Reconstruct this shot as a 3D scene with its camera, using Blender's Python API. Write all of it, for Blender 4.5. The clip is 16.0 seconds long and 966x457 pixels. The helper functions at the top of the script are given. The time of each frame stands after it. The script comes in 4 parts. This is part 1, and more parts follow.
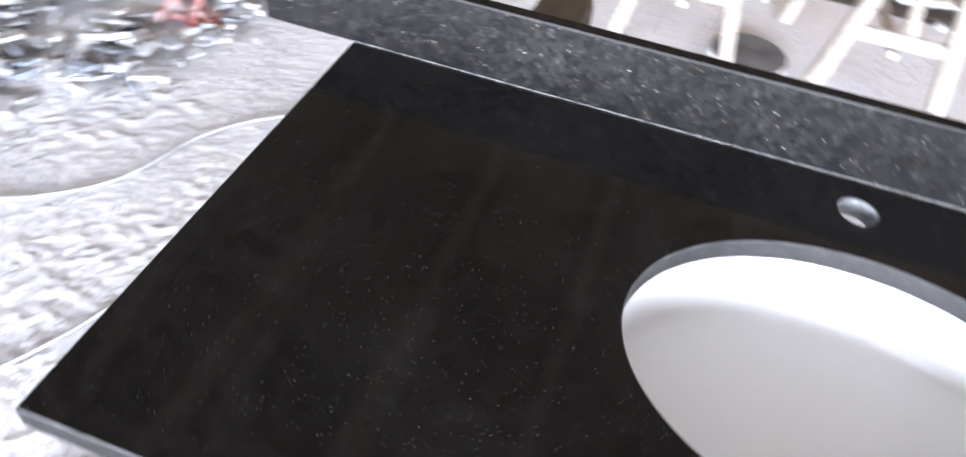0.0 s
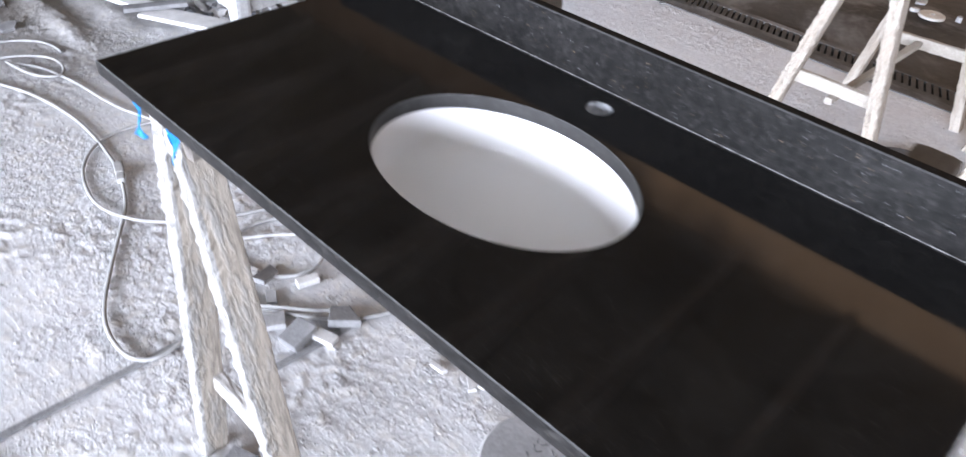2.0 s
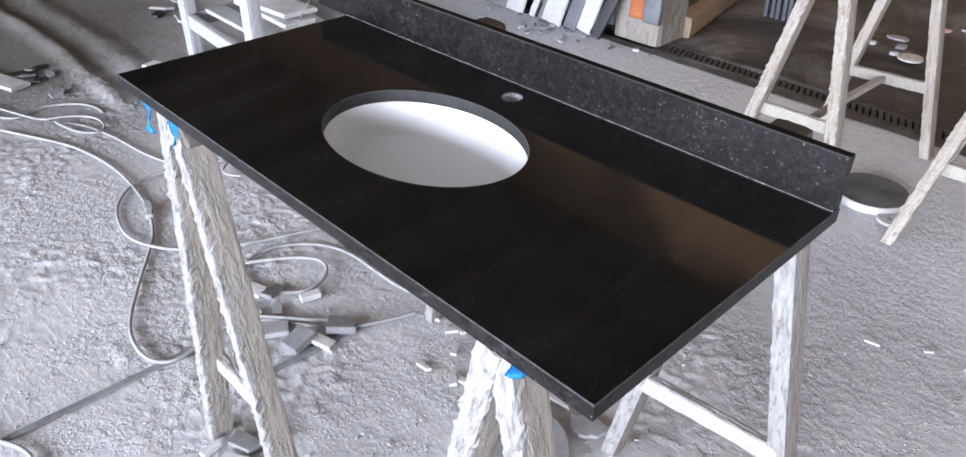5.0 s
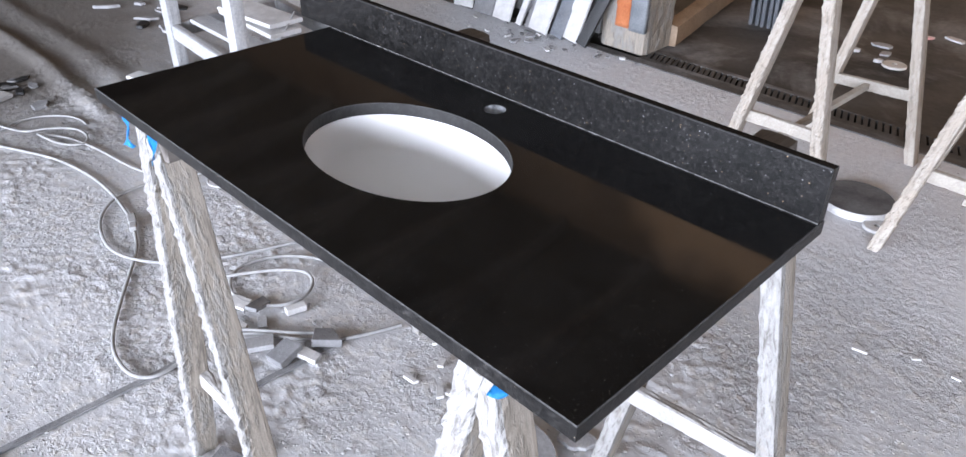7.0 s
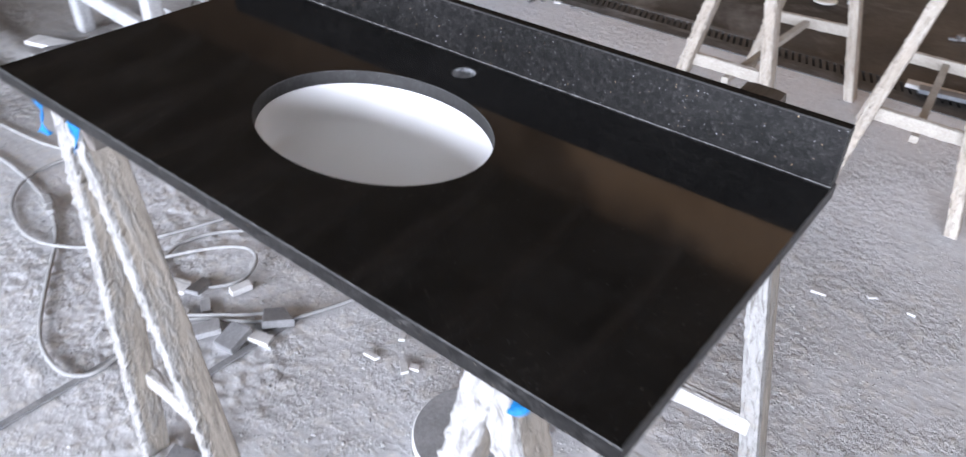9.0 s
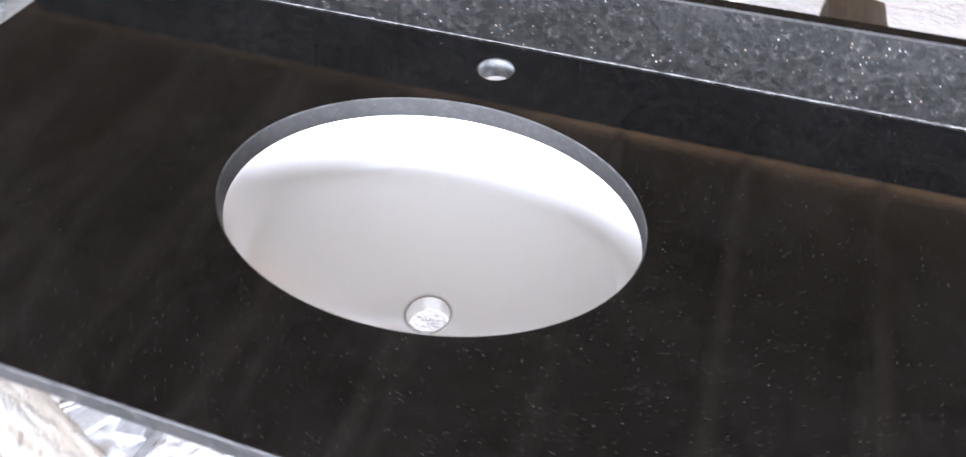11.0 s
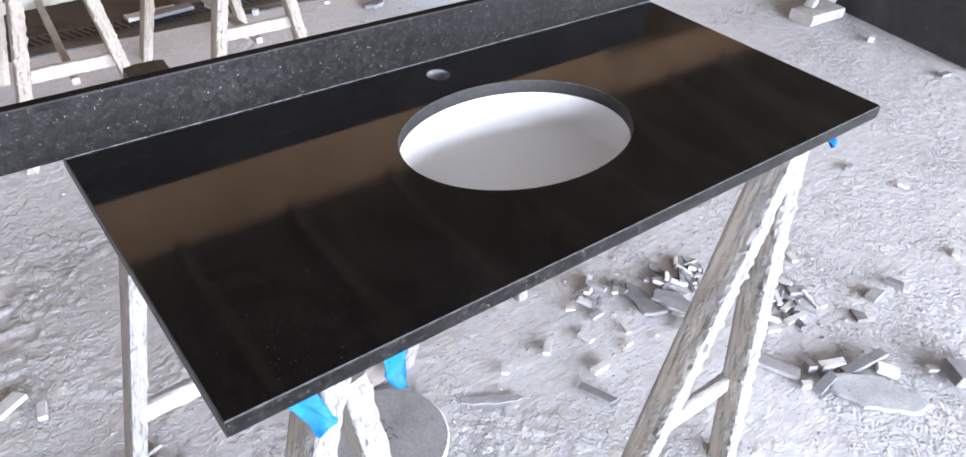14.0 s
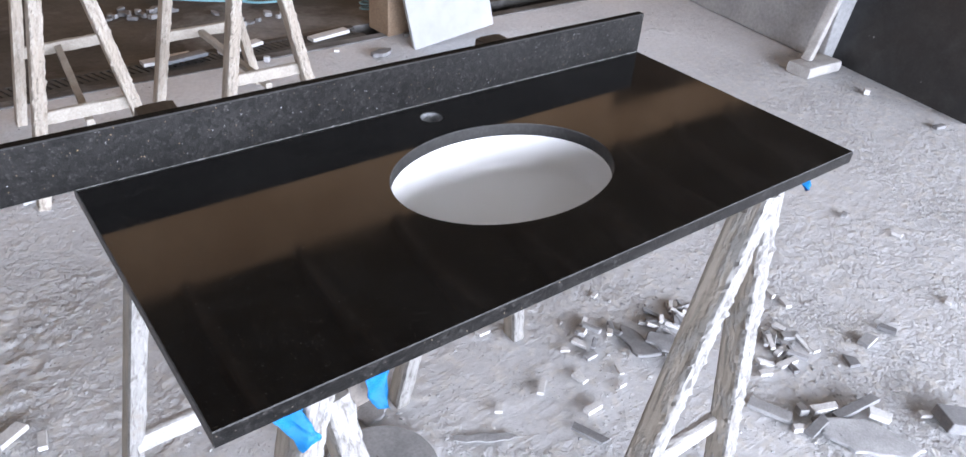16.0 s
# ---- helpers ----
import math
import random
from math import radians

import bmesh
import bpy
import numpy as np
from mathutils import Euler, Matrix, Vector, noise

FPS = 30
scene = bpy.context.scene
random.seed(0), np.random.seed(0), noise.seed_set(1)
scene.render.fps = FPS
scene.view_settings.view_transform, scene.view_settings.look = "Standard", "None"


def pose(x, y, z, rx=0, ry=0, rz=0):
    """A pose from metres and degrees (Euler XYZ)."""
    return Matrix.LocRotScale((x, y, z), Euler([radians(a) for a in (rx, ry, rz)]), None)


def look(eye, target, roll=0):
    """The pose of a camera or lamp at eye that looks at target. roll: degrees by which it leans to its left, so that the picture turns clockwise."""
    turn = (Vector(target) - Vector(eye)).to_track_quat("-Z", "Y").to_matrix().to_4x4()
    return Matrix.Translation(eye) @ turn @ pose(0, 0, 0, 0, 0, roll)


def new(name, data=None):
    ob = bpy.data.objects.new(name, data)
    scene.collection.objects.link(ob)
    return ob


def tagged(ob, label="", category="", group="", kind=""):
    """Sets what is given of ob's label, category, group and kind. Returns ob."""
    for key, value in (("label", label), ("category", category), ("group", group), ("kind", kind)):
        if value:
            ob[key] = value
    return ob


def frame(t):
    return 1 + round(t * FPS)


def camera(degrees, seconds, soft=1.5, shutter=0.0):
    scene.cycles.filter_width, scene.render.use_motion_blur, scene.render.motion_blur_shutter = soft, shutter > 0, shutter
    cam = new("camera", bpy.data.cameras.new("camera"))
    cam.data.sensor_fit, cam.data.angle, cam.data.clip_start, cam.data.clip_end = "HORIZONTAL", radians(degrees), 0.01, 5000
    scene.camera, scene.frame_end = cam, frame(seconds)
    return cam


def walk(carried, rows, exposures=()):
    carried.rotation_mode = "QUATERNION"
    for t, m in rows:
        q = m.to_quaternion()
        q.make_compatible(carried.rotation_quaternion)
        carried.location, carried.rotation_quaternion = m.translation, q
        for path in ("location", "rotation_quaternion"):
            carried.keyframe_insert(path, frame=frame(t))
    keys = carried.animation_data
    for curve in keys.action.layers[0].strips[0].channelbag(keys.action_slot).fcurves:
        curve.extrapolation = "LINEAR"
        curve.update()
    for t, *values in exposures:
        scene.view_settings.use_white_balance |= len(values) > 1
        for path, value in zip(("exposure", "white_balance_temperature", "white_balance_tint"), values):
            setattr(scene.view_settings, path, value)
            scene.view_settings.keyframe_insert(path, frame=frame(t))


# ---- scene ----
# ---------------- camera ----------------
cam = camera(64.56, 16.0, soft=1.5, shutter=0.6)
PATH = [
    (0, 0.382, -0.188, 1.661, 44.68, -5.13, 19.31),
    (0.5, 0.554, -0.177, 1.666, 46.65, -4.95, 38.16),
    (1, 0.739, -0.227, 1.695, 48.15, -2.43, 42.93),
    (1.5, 0.951, -0.344, 1.708, 49.80, -2.43, 43.36),
    (2, 1.181, -0.383, 1.723, 51.12, -3.48, 44.58),
    (2.5, 1.421, -0.427, 1.711, 50.87, -2.56, 46.32),
    (3, 1.516, -0.473, 1.717, 52.46, -2.12, 45.95),
    (3.5, 1.538, -0.494, 1.725, 53.83, -1.92, 46.10),
    (4, 1.540, -0.492, 1.727, 54.47, -1.35, 46.53),
    (4.5, 1.542, -0.490, 1.734, 55.96, -0.85, 46.55),
    (7, 1.536, -0.466, 1.737, 57.11, -0.89, 45.09),
    (7.5, 1.536, -0.482, 1.743, 57.08, -0.99, 45.26),
    (8, 1.527, -0.479, 1.733, 56.83, -1.27, 45.65),
    (8.5, 1.506, -0.462, 1.725, 54.88, -1.29, 44.41),
    (9, 1.388, -0.427, 1.711, 53.29, -1.16, 38.92),
    (9.2, 1.312, -0.414, 1.708, 53.05, -0.90, 36.45),
    (11.3, 0.728, -0.192, 1.644, 42.04, -1.20, 8.98),
    (11.5, 0.654, -0.196, 1.653, 41.53, -3.12, -0.64),
    (12, 0.527, -0.267, 1.664, 43.73, -4.87, -14.19),
    (12.5, 0.363, -0.358, 1.708, 45.58, -3.81, -20.08),
    (13, 0.140, -0.388, 1.718, 46.48, -3.36, -28.72),
    (13.5, -0.033, -0.451, 1.750, 50.95, -3.20, -36.02),
    (14, -0.117, -0.510, 1.761, 52.24, -3.43, -37.56),
    (14.5, -0.127, -0.561, 1.777, 54.14, -4.23, -37.12),
    (15, -0.129, -0.582, 1.777, 55.35, -3.90, -36.78),
    (15.5, -0.132, -0.586, 1.785, 56.18, -3.88, -36.67),
    (16, -0.127, -0.579, 1.782, 55.73, -3.71, -36.64),
]
EXPOSURES = [
    (0, 1.12), (0.5, 1.02), (1, 0.78), (1.5, 0.58), (2, 0.48), (2.5, 0.28), (3, 0.09), (3.5, 0.0), (4.5, 0.05), (7, 0.14), (8, 0.13), (9.2, 0.13),
    (11.3, 1.55), (12, 1.75), (12.5, 1.4), (13, 0.97), (13.5, 0.72), (14, 0.45), (14.5, 0.3), (16, 0.18),
]
walk(cam, [(t, pose(*p)) for t, *p in PATH], EXPOSURES)

# ---------------- world and light ----------------
world = bpy.data.worlds.new("world")
scene.world = world
world.use_nodes = True
wn = world.node_tree
sky = wn.nodes.new("ShaderNodeTexSky")
sky.sky_type = "NISHITA"
sky.sun_disc = False
sky.sun_elevation, sky.sun_rotation = radians(52), radians(10)
wn.links.new(sky.outputs["Color"], wn.nodes["Background"].inputs["Color"])
wn.nodes["Background"].inputs["Strength"].default_value = 0.1


def area_lamp(name, m, sx, sy, watts, color):
    d = bpy.data.lights.new(name, "AREA")
    d.shape, d.size, d.size_y, d.energy, d.color = "RECTANGLE", sx, sy, watts, color
    ob = new(name, d)
    ob.matrix_world = m
    return ob


# daylight that enters through the wide open front of the hall
area_lamp("daylight_front", pose(2.25, -7.6, 2.1, 90, 0, 0), 13.5, 3.6, 4250, (0.79, 0.838, 0.99))
sun = bpy.data.lights.new("sun", "SUN")
sun.energy, sun.angle, sun.color = 3.2, radians(0.5), (1.0, 0.97, 0.92)
new("sun", sun).matrix_world = look((2, 12, 16), (0, 0, 0))

# ---------------- materials ----------------


class Mat:
    """A node material with short calls for its nodes."""

    def __init__(self, name, rough=0.8, metal=0.0, spec=0.5):
        self.m = bpy.data.materials.new(name)
        self.m.use_nodes = True
        self.t = self.m.node_tree
        self.b = self.t.nodes["Principled BSDF"]
        self.b.inputs["Roughness"].default_value = rough
        self.b.inputs["Metallic"].default_value = metal
        self.b.inputs["Specular IOR Level"].default_value = spec
        self.co = self.t.nodes.new("ShaderNodeTexCoord").outputs["Object"]
        self.height = None

    def at(self, scale):
        n = self.t.nodes.new("ShaderNodeMapping")
        n.inputs["Scale"].default_value = scale
        self.t.links.new(self.co, n.inputs["Vector"])
        return n.outputs["Vector"]

    def noise(self, scale, detail=4, rough=0.55, vec=None, dist=0.0):
        n = self.t.nodes.new("ShaderNodeTexNoise")
        n.inputs["Scale"].default_value, n.inputs["Detail"].default_value = scale, detail
        n.inputs["Roughness"].default_value, n.inputs["Distortion"].default_value = rough, dist
        self.t.links.new(vec or self.co, n.inputs["Vector"])
        return n.outputs["Fac"]

    def voronoi(self, scale, feature="F1", out="Distance", vec=None):
        n = self.t.nodes.new("ShaderNodeTexVoronoi")
        n.feature = feature
        n.inputs["Scale"].default_value = scale
        self.t.links.new(vec or self.co, n.inputs["Vector"])
        return n.outputs[out]

    def ramp(self, fac, *stops):
        n = self.t.nodes.new("ShaderNodeValToRGB")
        e = n.color_ramp.elements
        while len(e) < len(stops):
            e.new(0.5)
        for k, (p, c) in zip(e, stops):
            k.position = p
            k.color = (c, c, c, 1) if isinstance(c, (int, float)) else (*c, 1)
        self.t.links.new(fac, n.inputs["Fac"])
        return n.outputs["Color"]

    def mix(self, fac, a, b, how="MIX"):
        n = self.t.nodes.new("ShaderNodeMix")
        n.data_type, n.blend_type = "RGBA", how
        for sock, v in ((n.inputs[0], fac), (n.inputs[6], a), (n.inputs[7], b)):
            if isinstance(v, (int, float)):
                sock.default_value = v
            elif isinstance(v, tuple):
                sock.default_value = (*v, 1)
            else:
                self.t.links.new(v, sock)
        return n.outputs[2]

    def math(self, op, a, b=0.0):
        n = self.t.nodes.new("ShaderNodeMath")
        n.operation = op
        for sock, v in zip(n.inputs, (a, b)):
            if isinstance(v, (int, float)):
                sock.default_value = v
            else:
                self.t.links.new(v, sock)
        return n.outputs[0]

    def random(self):
        return self.t.nodes.new("ShaderNodeObjectInfo").outputs["Random"]

    def color(self, v):
        if isinstance(v, tuple):
            self.b.inputs["Base Color"].default_value = (*v, 1)
        else:
            self.t.links.new(v, self.b.inputs["Base Color"])
        return self

    def gloss(self, v):
        self.t.links.new(v, self.b.inputs["Roughness"])
        return self

    def bump(self, h, depth, strength=1.0):
        n = self.t.nodes.new("ShaderNodeBump")
        n.inputs["Distance"].default_value, n.inputs["Strength"].default_value = depth, strength
        self.t.links.new(h, n.inputs["Height"])
        if self.height:
            self.t.links.new(self.height, n.inputs["Normal"])
        self.height = n.outputs["Normal"]
        self.t.links.new(self.height, self.b.inputs["Normal"])
        return self


def granite(name, ground, fleck, rough, dust, glint=0.4, low=0.46, fine=150, cells=240):
    m = Mat(name, rough)
    cloud = m.ramp(m.noise(9, 5), (0.35, ground), (0.75, tuple(1.7 * c for c in ground)))
    grain = m.ramp(m.math("MULTIPLY", m.noise(fine, 3, 0.7), m.math("ADD", m.noise(55, 3, 0.6), 0.5)), (low, 0.0), (0.76, 1.0))
    c = m.mix(m.math("MULTIPLY", grain, 0.55), cloud, fleck)
    cell = m.voronoi(cells, out="Color")
    sel = m.t.nodes.new("ShaderNodeSeparateColor")
    m.t.links.new(cell, sel.inputs[0])
    rare = m.ramp(sel.outputs[0], (0.78, 0.0), (1.0, 1.0))
    near = m.ramp(m.math("ADD", m.voronoi(cells), m.math("MULTIPLY", m.noise(cells * 1.7, 2), 0.35)), (0.18, 1.0), (0.42, 0.0))
    tint = m.mix(sel.outputs[1], (0.34, 0.24, 0.13), (0.42, 0.43, 0.45))
    c = m.mix(m.math("MULTIPLY", m.math("MULTIPLY", rare, near), glint), c, tint)
    haze = m.ramp(m.noise(5, 6, 0.65, dist=0.6), (0.45, 0.0), (0.8, dust))
    m.color(m.mix(haze, c, (0.32, 0.31, 0.30)))
    return m


def dusty(name, a, b, scale=6.0, rough=0.9, depth=0.002, streak=None):
    """Dust-covered matt surface in two tones, with grain."""
    m = Mat(name, rough, spec=0.25)
    vec = m.at(streak) if streak else None
    big = m.ramp(m.noise(scale, 6, 0.6, vec), (0.3, a), (0.7, b))
    fine = m.ramp(m.noise(scale * 14, 4, 0.7, vec), (0.3, 0.72), (0.7, 1.12))
    m.color(m.mix(0.8, big, fine, "MULTIPLY"))
    m.bump(m.noise(scale * 9, 6, 0.7, vec), depth)
    return m


M = {}
g = granite("polished black granite", (0.0028, 0.0026, 0.0025), (0.020, 0.019, 0.018), 0.07, 0.025, 0.45, 0.46, 260, 360)
g.b.inputs["Specular IOR Level"].default_value = 0.42
g.gloss(g.ramp(g.noise(7, 5), (0.3, 0.045), (0.75, 0.10)))
M["granite"] = g.m
g = granite("honed black granite", (0.0036, 0.0034, 0.0033), (0.046, 0.044, 0.043), 0.36, 0.02, 1.0, 0.54, 170, 200)
g.b.inputs["Specular IOR Level"].default_value = 0.22
c = g.b.inputs["Base Color"].links[0].from_socket
sel = g.t.nodes.new("ShaderNodeSeparateColor")
g.t.links.new(g.voronoi(130, out="Color"), sel.inputs[0])
c = g.mix(0.9, c, g.ramp(sel.outputs[0], (0.1, 0.25), (0.6, 1.0), (0.95, 1.5)), "MULTIPLY")
g.color(c)
g.bump(g.noise(220, 3, 0.7), 0.0006)
M["honed"] = g.m
g = granite("sawn black granite", (0.0036, 0.0034, 0.0032), (0.03, 0.028, 0.027), 0.75, 0.02, 0.5, 0.53)
g.b.inputs["Specular IOR Level"].default_value = 0.08
M["sawn"] = g.m
g = granite("ground cut edge of granite", (0.012, 0.012, 0.012), (0.045, 0.045, 0.046), 0.6, 0.06, 0.3, 0.42)
M["cut_edge"] = g.m
M["hole"] = dusty("stone dust in a drilled hole", (0.07, 0.075, 0.08), (0.50, 0.51, 0.53), 45).m
M["chamfer"] = dusty("sawn granite arris", (0.035, 0.035, 0.035), (0.10, 0.10, 0.10), 40).m
M["joint"] = dusty("pale joint filler", (0.04, 0.04, 0.04), (0.30, 0.30, 0.29), 60).m
p = Mat("white porcelain", 0.15)
p.color(p.ramp(p.noise(3, 2), (0.3, (0.862, 0.866, 0.868)), (0.7, (0.88, 0.884, 0.886))))
M["porcelain"] = p.m
M["brass"] = Mat("dull drain collar", 0.35, 0.9).color((0.62, 0.60, 0.57)).m

f = Mat("dusty concrete floor", 0.92, spec=0.2)
c = f.ramp(f.noise(1.1, 6, 0.6, dist=0.4), (0.3, (0.415, 0.416, 0.424)), (0.7, (0.535, 0.537, 0.548)))
c = f.mix(f.ramp(f.noise(2.1, 7, 0.7), (0.56, 0.0), (0.72, 0.45)), c, (0.30, 0.295, 0.295))
# beige crusts
c = f.mix(f.ramp(f.noise(19, 6, 0.66, dist=0.2), (0.5, 0.0), (0.64, 0.6)), c, (0.555, 0.53, 0.49))
# far corner behind the bench: brown ground, light falloff painted in
sep = f.t.nodes.new("ShaderNodeMapping")
sep.inputs["Location"].default_value, sep.inputs["Scale"].default_value = (5.0 * 0.40, -0.55 * 0.60, 0), (0.40, 0.60, 0)
f.t.links.new(f.co, sep.inputs["Vector"])
far = f.t.nodes.new("ShaderNodeVectorMath")
far.operation = "LENGTH"
f.t.links.new(sep.outputs[0], far.inputs[0])
edge = f.math("ADD", far.outputs["Value"], f.math("MULTIPLY", f.noise(1.8, 5, 0.6), 0.5))
c = f.mix(f.ramp(f.math("MULTIPLY", edge, 0.5), (0.46, 0.92), (0.78, 0.0)), c, (0.125, 0.113, 0.10))
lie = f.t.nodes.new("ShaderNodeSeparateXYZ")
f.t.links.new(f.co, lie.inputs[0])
# floor pales towards the drain: fine dust, and stronger light put into the colour
lit_dust = f.math("ADD", lie.outputs[1], f.math("MULTIPLY", f.math("SUBTRACT", f.noise(1.4, 5, 0.6), 0.5), 1.2))
lit_dust = f.ramp(f.math("MULTIPLY", lit_dust, 0.2), (0.36, 0.0), (0.52, 1.0))
c = f.mix(f.math("MULTIPLY", lit_dust, 0.75), c, (0.62, 0.63, 0.655))
c = f.mix(0.85, c, f.ramp(f.noise(42, 6, 0.75), (0.30, 0.86), (0.60, 1.06)), "MULTIPLY")
specks = f.ramp(f.voronoi(34), (0.05, 1.0), (0.13, 0.0))
c = f.mix(f.math("MULTIPLY", specks, f.ramp(f.noise(5, 3), (0.5, 0.0), (0.62, 0.8))), c, (0.6, 0.6, 0.6))
pits = f.ramp(f.math("ADD", f.voronoi(23), f.math("MULTIPLY", f.noise(60, 3), 0.25)), (0.20, 1.0), (0.30, 0.0))
pits = f.math("MULTIPLY", pits, f.ramp(f.noise(2.6, 4), (0.46, 0.0), (0.58, 1.0)))
f.color(f.mix(f.math("MULTIPLY", pits, 0.25), c, (0.22, 0.21, 0.205)))
crust = f.ramp(f.noise(1.5, 4, 0.6, dist=0.5), (0.44, 0.06), (0.62, 1.0))
f.bump(f.noise(4.5, 3, 0.5), 0.002)
f.bump(f.math("MULTIPLY", f.ramp(f.noise(19, 6, 0.66, dist=0.2), (0.44, 0.0), (0.58, 1.0)), crust), 0.0045)
f.bump(f.math("MULTIPLY", f.ramp(f.noise(40, 4, 0.6, dist=0.6), (0.46, 0.0), (0.55, 1.0)), crust), 0.0024)
turn = f.t.nodes.new("ShaderNodeMapping")
turn.inputs["Rotation"].default_value, turn.inputs["Scale"].default_value = (0, 0, radians(-28)), (1.0, 3.6, 1.0)
f.t.links.new(f.co, turn.inputs["Vector"])
smear = f.ramp(f.noise(11, 6, 0.65, turn.outputs["Vector"], 0.7), (0.46, 0.0), (0.6, 1.0))
f.bump(f.math("MULTIPLY", smear, f.math("SUBTRACT", 1.0, crust)), 0.0007)
grit = f.ramp(f.math("ADD", f.voronoi(62), f.math("MULTIPLY", f.noise(120, 3), 0.3)), (0.26, 1.0), (0.38, 0.0))
f.bump(f.math("MULTIPLY", grit, f.ramp(f.noise(4.2, 5, 0.65), (0.44, 0.05), (0.58, 1.0))), 0.0036)
f.bump(f.math("SUBTRACT", f.noise(75, 5, 0.7), f.math("MULTIPLY", pits, 1.2)), 0.0007)
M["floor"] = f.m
f = Mat("damp dark concrete", 0.8, spec=0.15)
c = f.ramp(f.noise(1.2, 6, 0.6, dist=0.5), (0.3, (0.043, 0.040, 0.037)), (0.75, (0.10, 0.095, 0.09)))
dust = f.ramp(f.noise(0.8, 6, 0.65, dist=0.6), (0.50, 0.0), (0.66, 0.75))
c = f.mix(dust, c, (0.27, 0.27, 0.275))
f.color(f.mix(0.7, c, f.ramp(f.noise(30, 5, 0.7), (0.3, 0.7), (0.7, 1.2)), "MULTIPLY"))
f.gloss(f.ramp(f.noise(1.7, 4), (0.35, 0.6), (0.65, 0.9)))
f.bump(f.noise(22, 5, 0.65), 0.004)
M["damp"] = f.m
f = Mat("brown plaster wall with painted dimness", 0.9, spec=0.25)
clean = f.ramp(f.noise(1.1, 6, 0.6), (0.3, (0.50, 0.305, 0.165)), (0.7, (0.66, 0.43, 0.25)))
# the wall's dimness towards its upper left, put into the plaster colour
dusky = f.ramp(f.noise(1.1, 6, 0.6), (0.3, (0.13, 0.082, 0.048)), (0.7, (0.21, 0.138, 0.083)))
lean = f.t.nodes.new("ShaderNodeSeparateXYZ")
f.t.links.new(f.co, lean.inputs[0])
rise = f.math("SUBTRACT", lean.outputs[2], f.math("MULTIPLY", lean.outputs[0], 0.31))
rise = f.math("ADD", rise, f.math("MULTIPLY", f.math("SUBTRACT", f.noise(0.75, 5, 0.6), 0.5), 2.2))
c = f.mix(f.ramp(f.math("MULTIPLY", rise, 0.1), (0.655, 0.0), (0.70, 1.0)), clean, dusky)
# lower wall past the bay, much darker
low_dark = f.math("MULTIPLY", f.ramp(f.math("MULTIPLY", lean.outputs[0], 0.1), (0.845, 0.0), (0.865, 1.0)), f.ramp(f.math("MULTIPLY", lean.outputs[2], 0.1), (0.565, 1.0), (0.572, 0.0)))
c = f.mix(low_dark, c, (0.07, 0.048, 0.032))
f.color(f.mix(0.8, c, f.ramp(f.noise(15, 4, 0.7), (0.3, 0.72), (0.7, 1.12)), "MULTIPLY"))
f.bump(f.noise(10, 6, 0.7), 0.004)
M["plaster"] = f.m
# the end walls' unlit darkness is put into this brown
M["dim_plaster"] = dusty("brown plaster darkened as unlit", (0.045, 0.032, 0.024), (0.08, 0.057, 0.042), 1.1, depth=0.004).m
M["concrete"] = dusty("grey concrete", (0.26, 0.265, 0.275), (0.38, 0.385, 0.39), 3.0, depth=0.004).m


def sheet(name, dark, light, share):
    """Roof sheet that lets a share of the daylight through."""
    f = Mat(name, 0.8, spec=0.2)
    c = f.ramp(f.noise(0.9, 5, 0.6), (0.3, dark), (0.7, light))
    f.color(c)
    tr = f.t.nodes.new("ShaderNodeBsdfTranslucent")
    f.t.links.new(c, tr.inputs["Color"])
    mx = f.t.nodes.new("ShaderNodeMixShader")
    mx.inputs[0].default_value = share
    f.t.links.new(f.b.outputs[0], mx.inputs[1])
    f.t.links.new(tr.outputs[0], mx.inputs[2])
    f.t.links.new(mx.outputs[0], f.t.nodes["Material Output"].inputs["Surface"])
    return f.m


M["roof"] = sheet("dirty translucent roof sheet", (0.17, 0.147, 0.12), (0.27, 0.236, 0.195), 0.75)
# front slope is out of view, set paler to add fill light
M["clear_roof"] = sheet("unseen roof sheet brightened for fill light", (0.53, 0.52, 0.50), (0.67, 0.655, 0.63), 0.85)
M["rafter"] = dusty("sooty rafter", (0.14, 0.115, 0.092), (0.21, 0.175, 0.14), 3.0).m


def flaky(name, bare, crust, amount):
    """Old wood with split grain along its length, under a broken crust of stone slurry."""
    m = Mat(name, 0.9, spec=0.2)
    grain = m.noise(70, 6, 0.7, m.at((1, 1, 0.09)), 0.6)
    wood = m.ramp(grain, (0.34, tuple(0.58 * c for c in bare)), (0.5, bare), (0.7, tuple(min(1, 1.15 * c) for c in bare)))
    patch = m.ramp(m.noise(16, 6, 0.7, m.at((1, 1, 0.3))), (amount, 0.0), (amount + 0.10, 1.0))
    white = m.ramp(m.noise(60, 5, 0.7), (0.3, tuple(0.8 * c for c in crust)), (0.7, crust))
    m.color(m.mix(patch, wood, white))
    m.bump(grain, 0.0012)
    m.bump(patch, 0.0018)
    m.bump(m.noise(120, 4, 0.7), 0.0007)
    return m.m


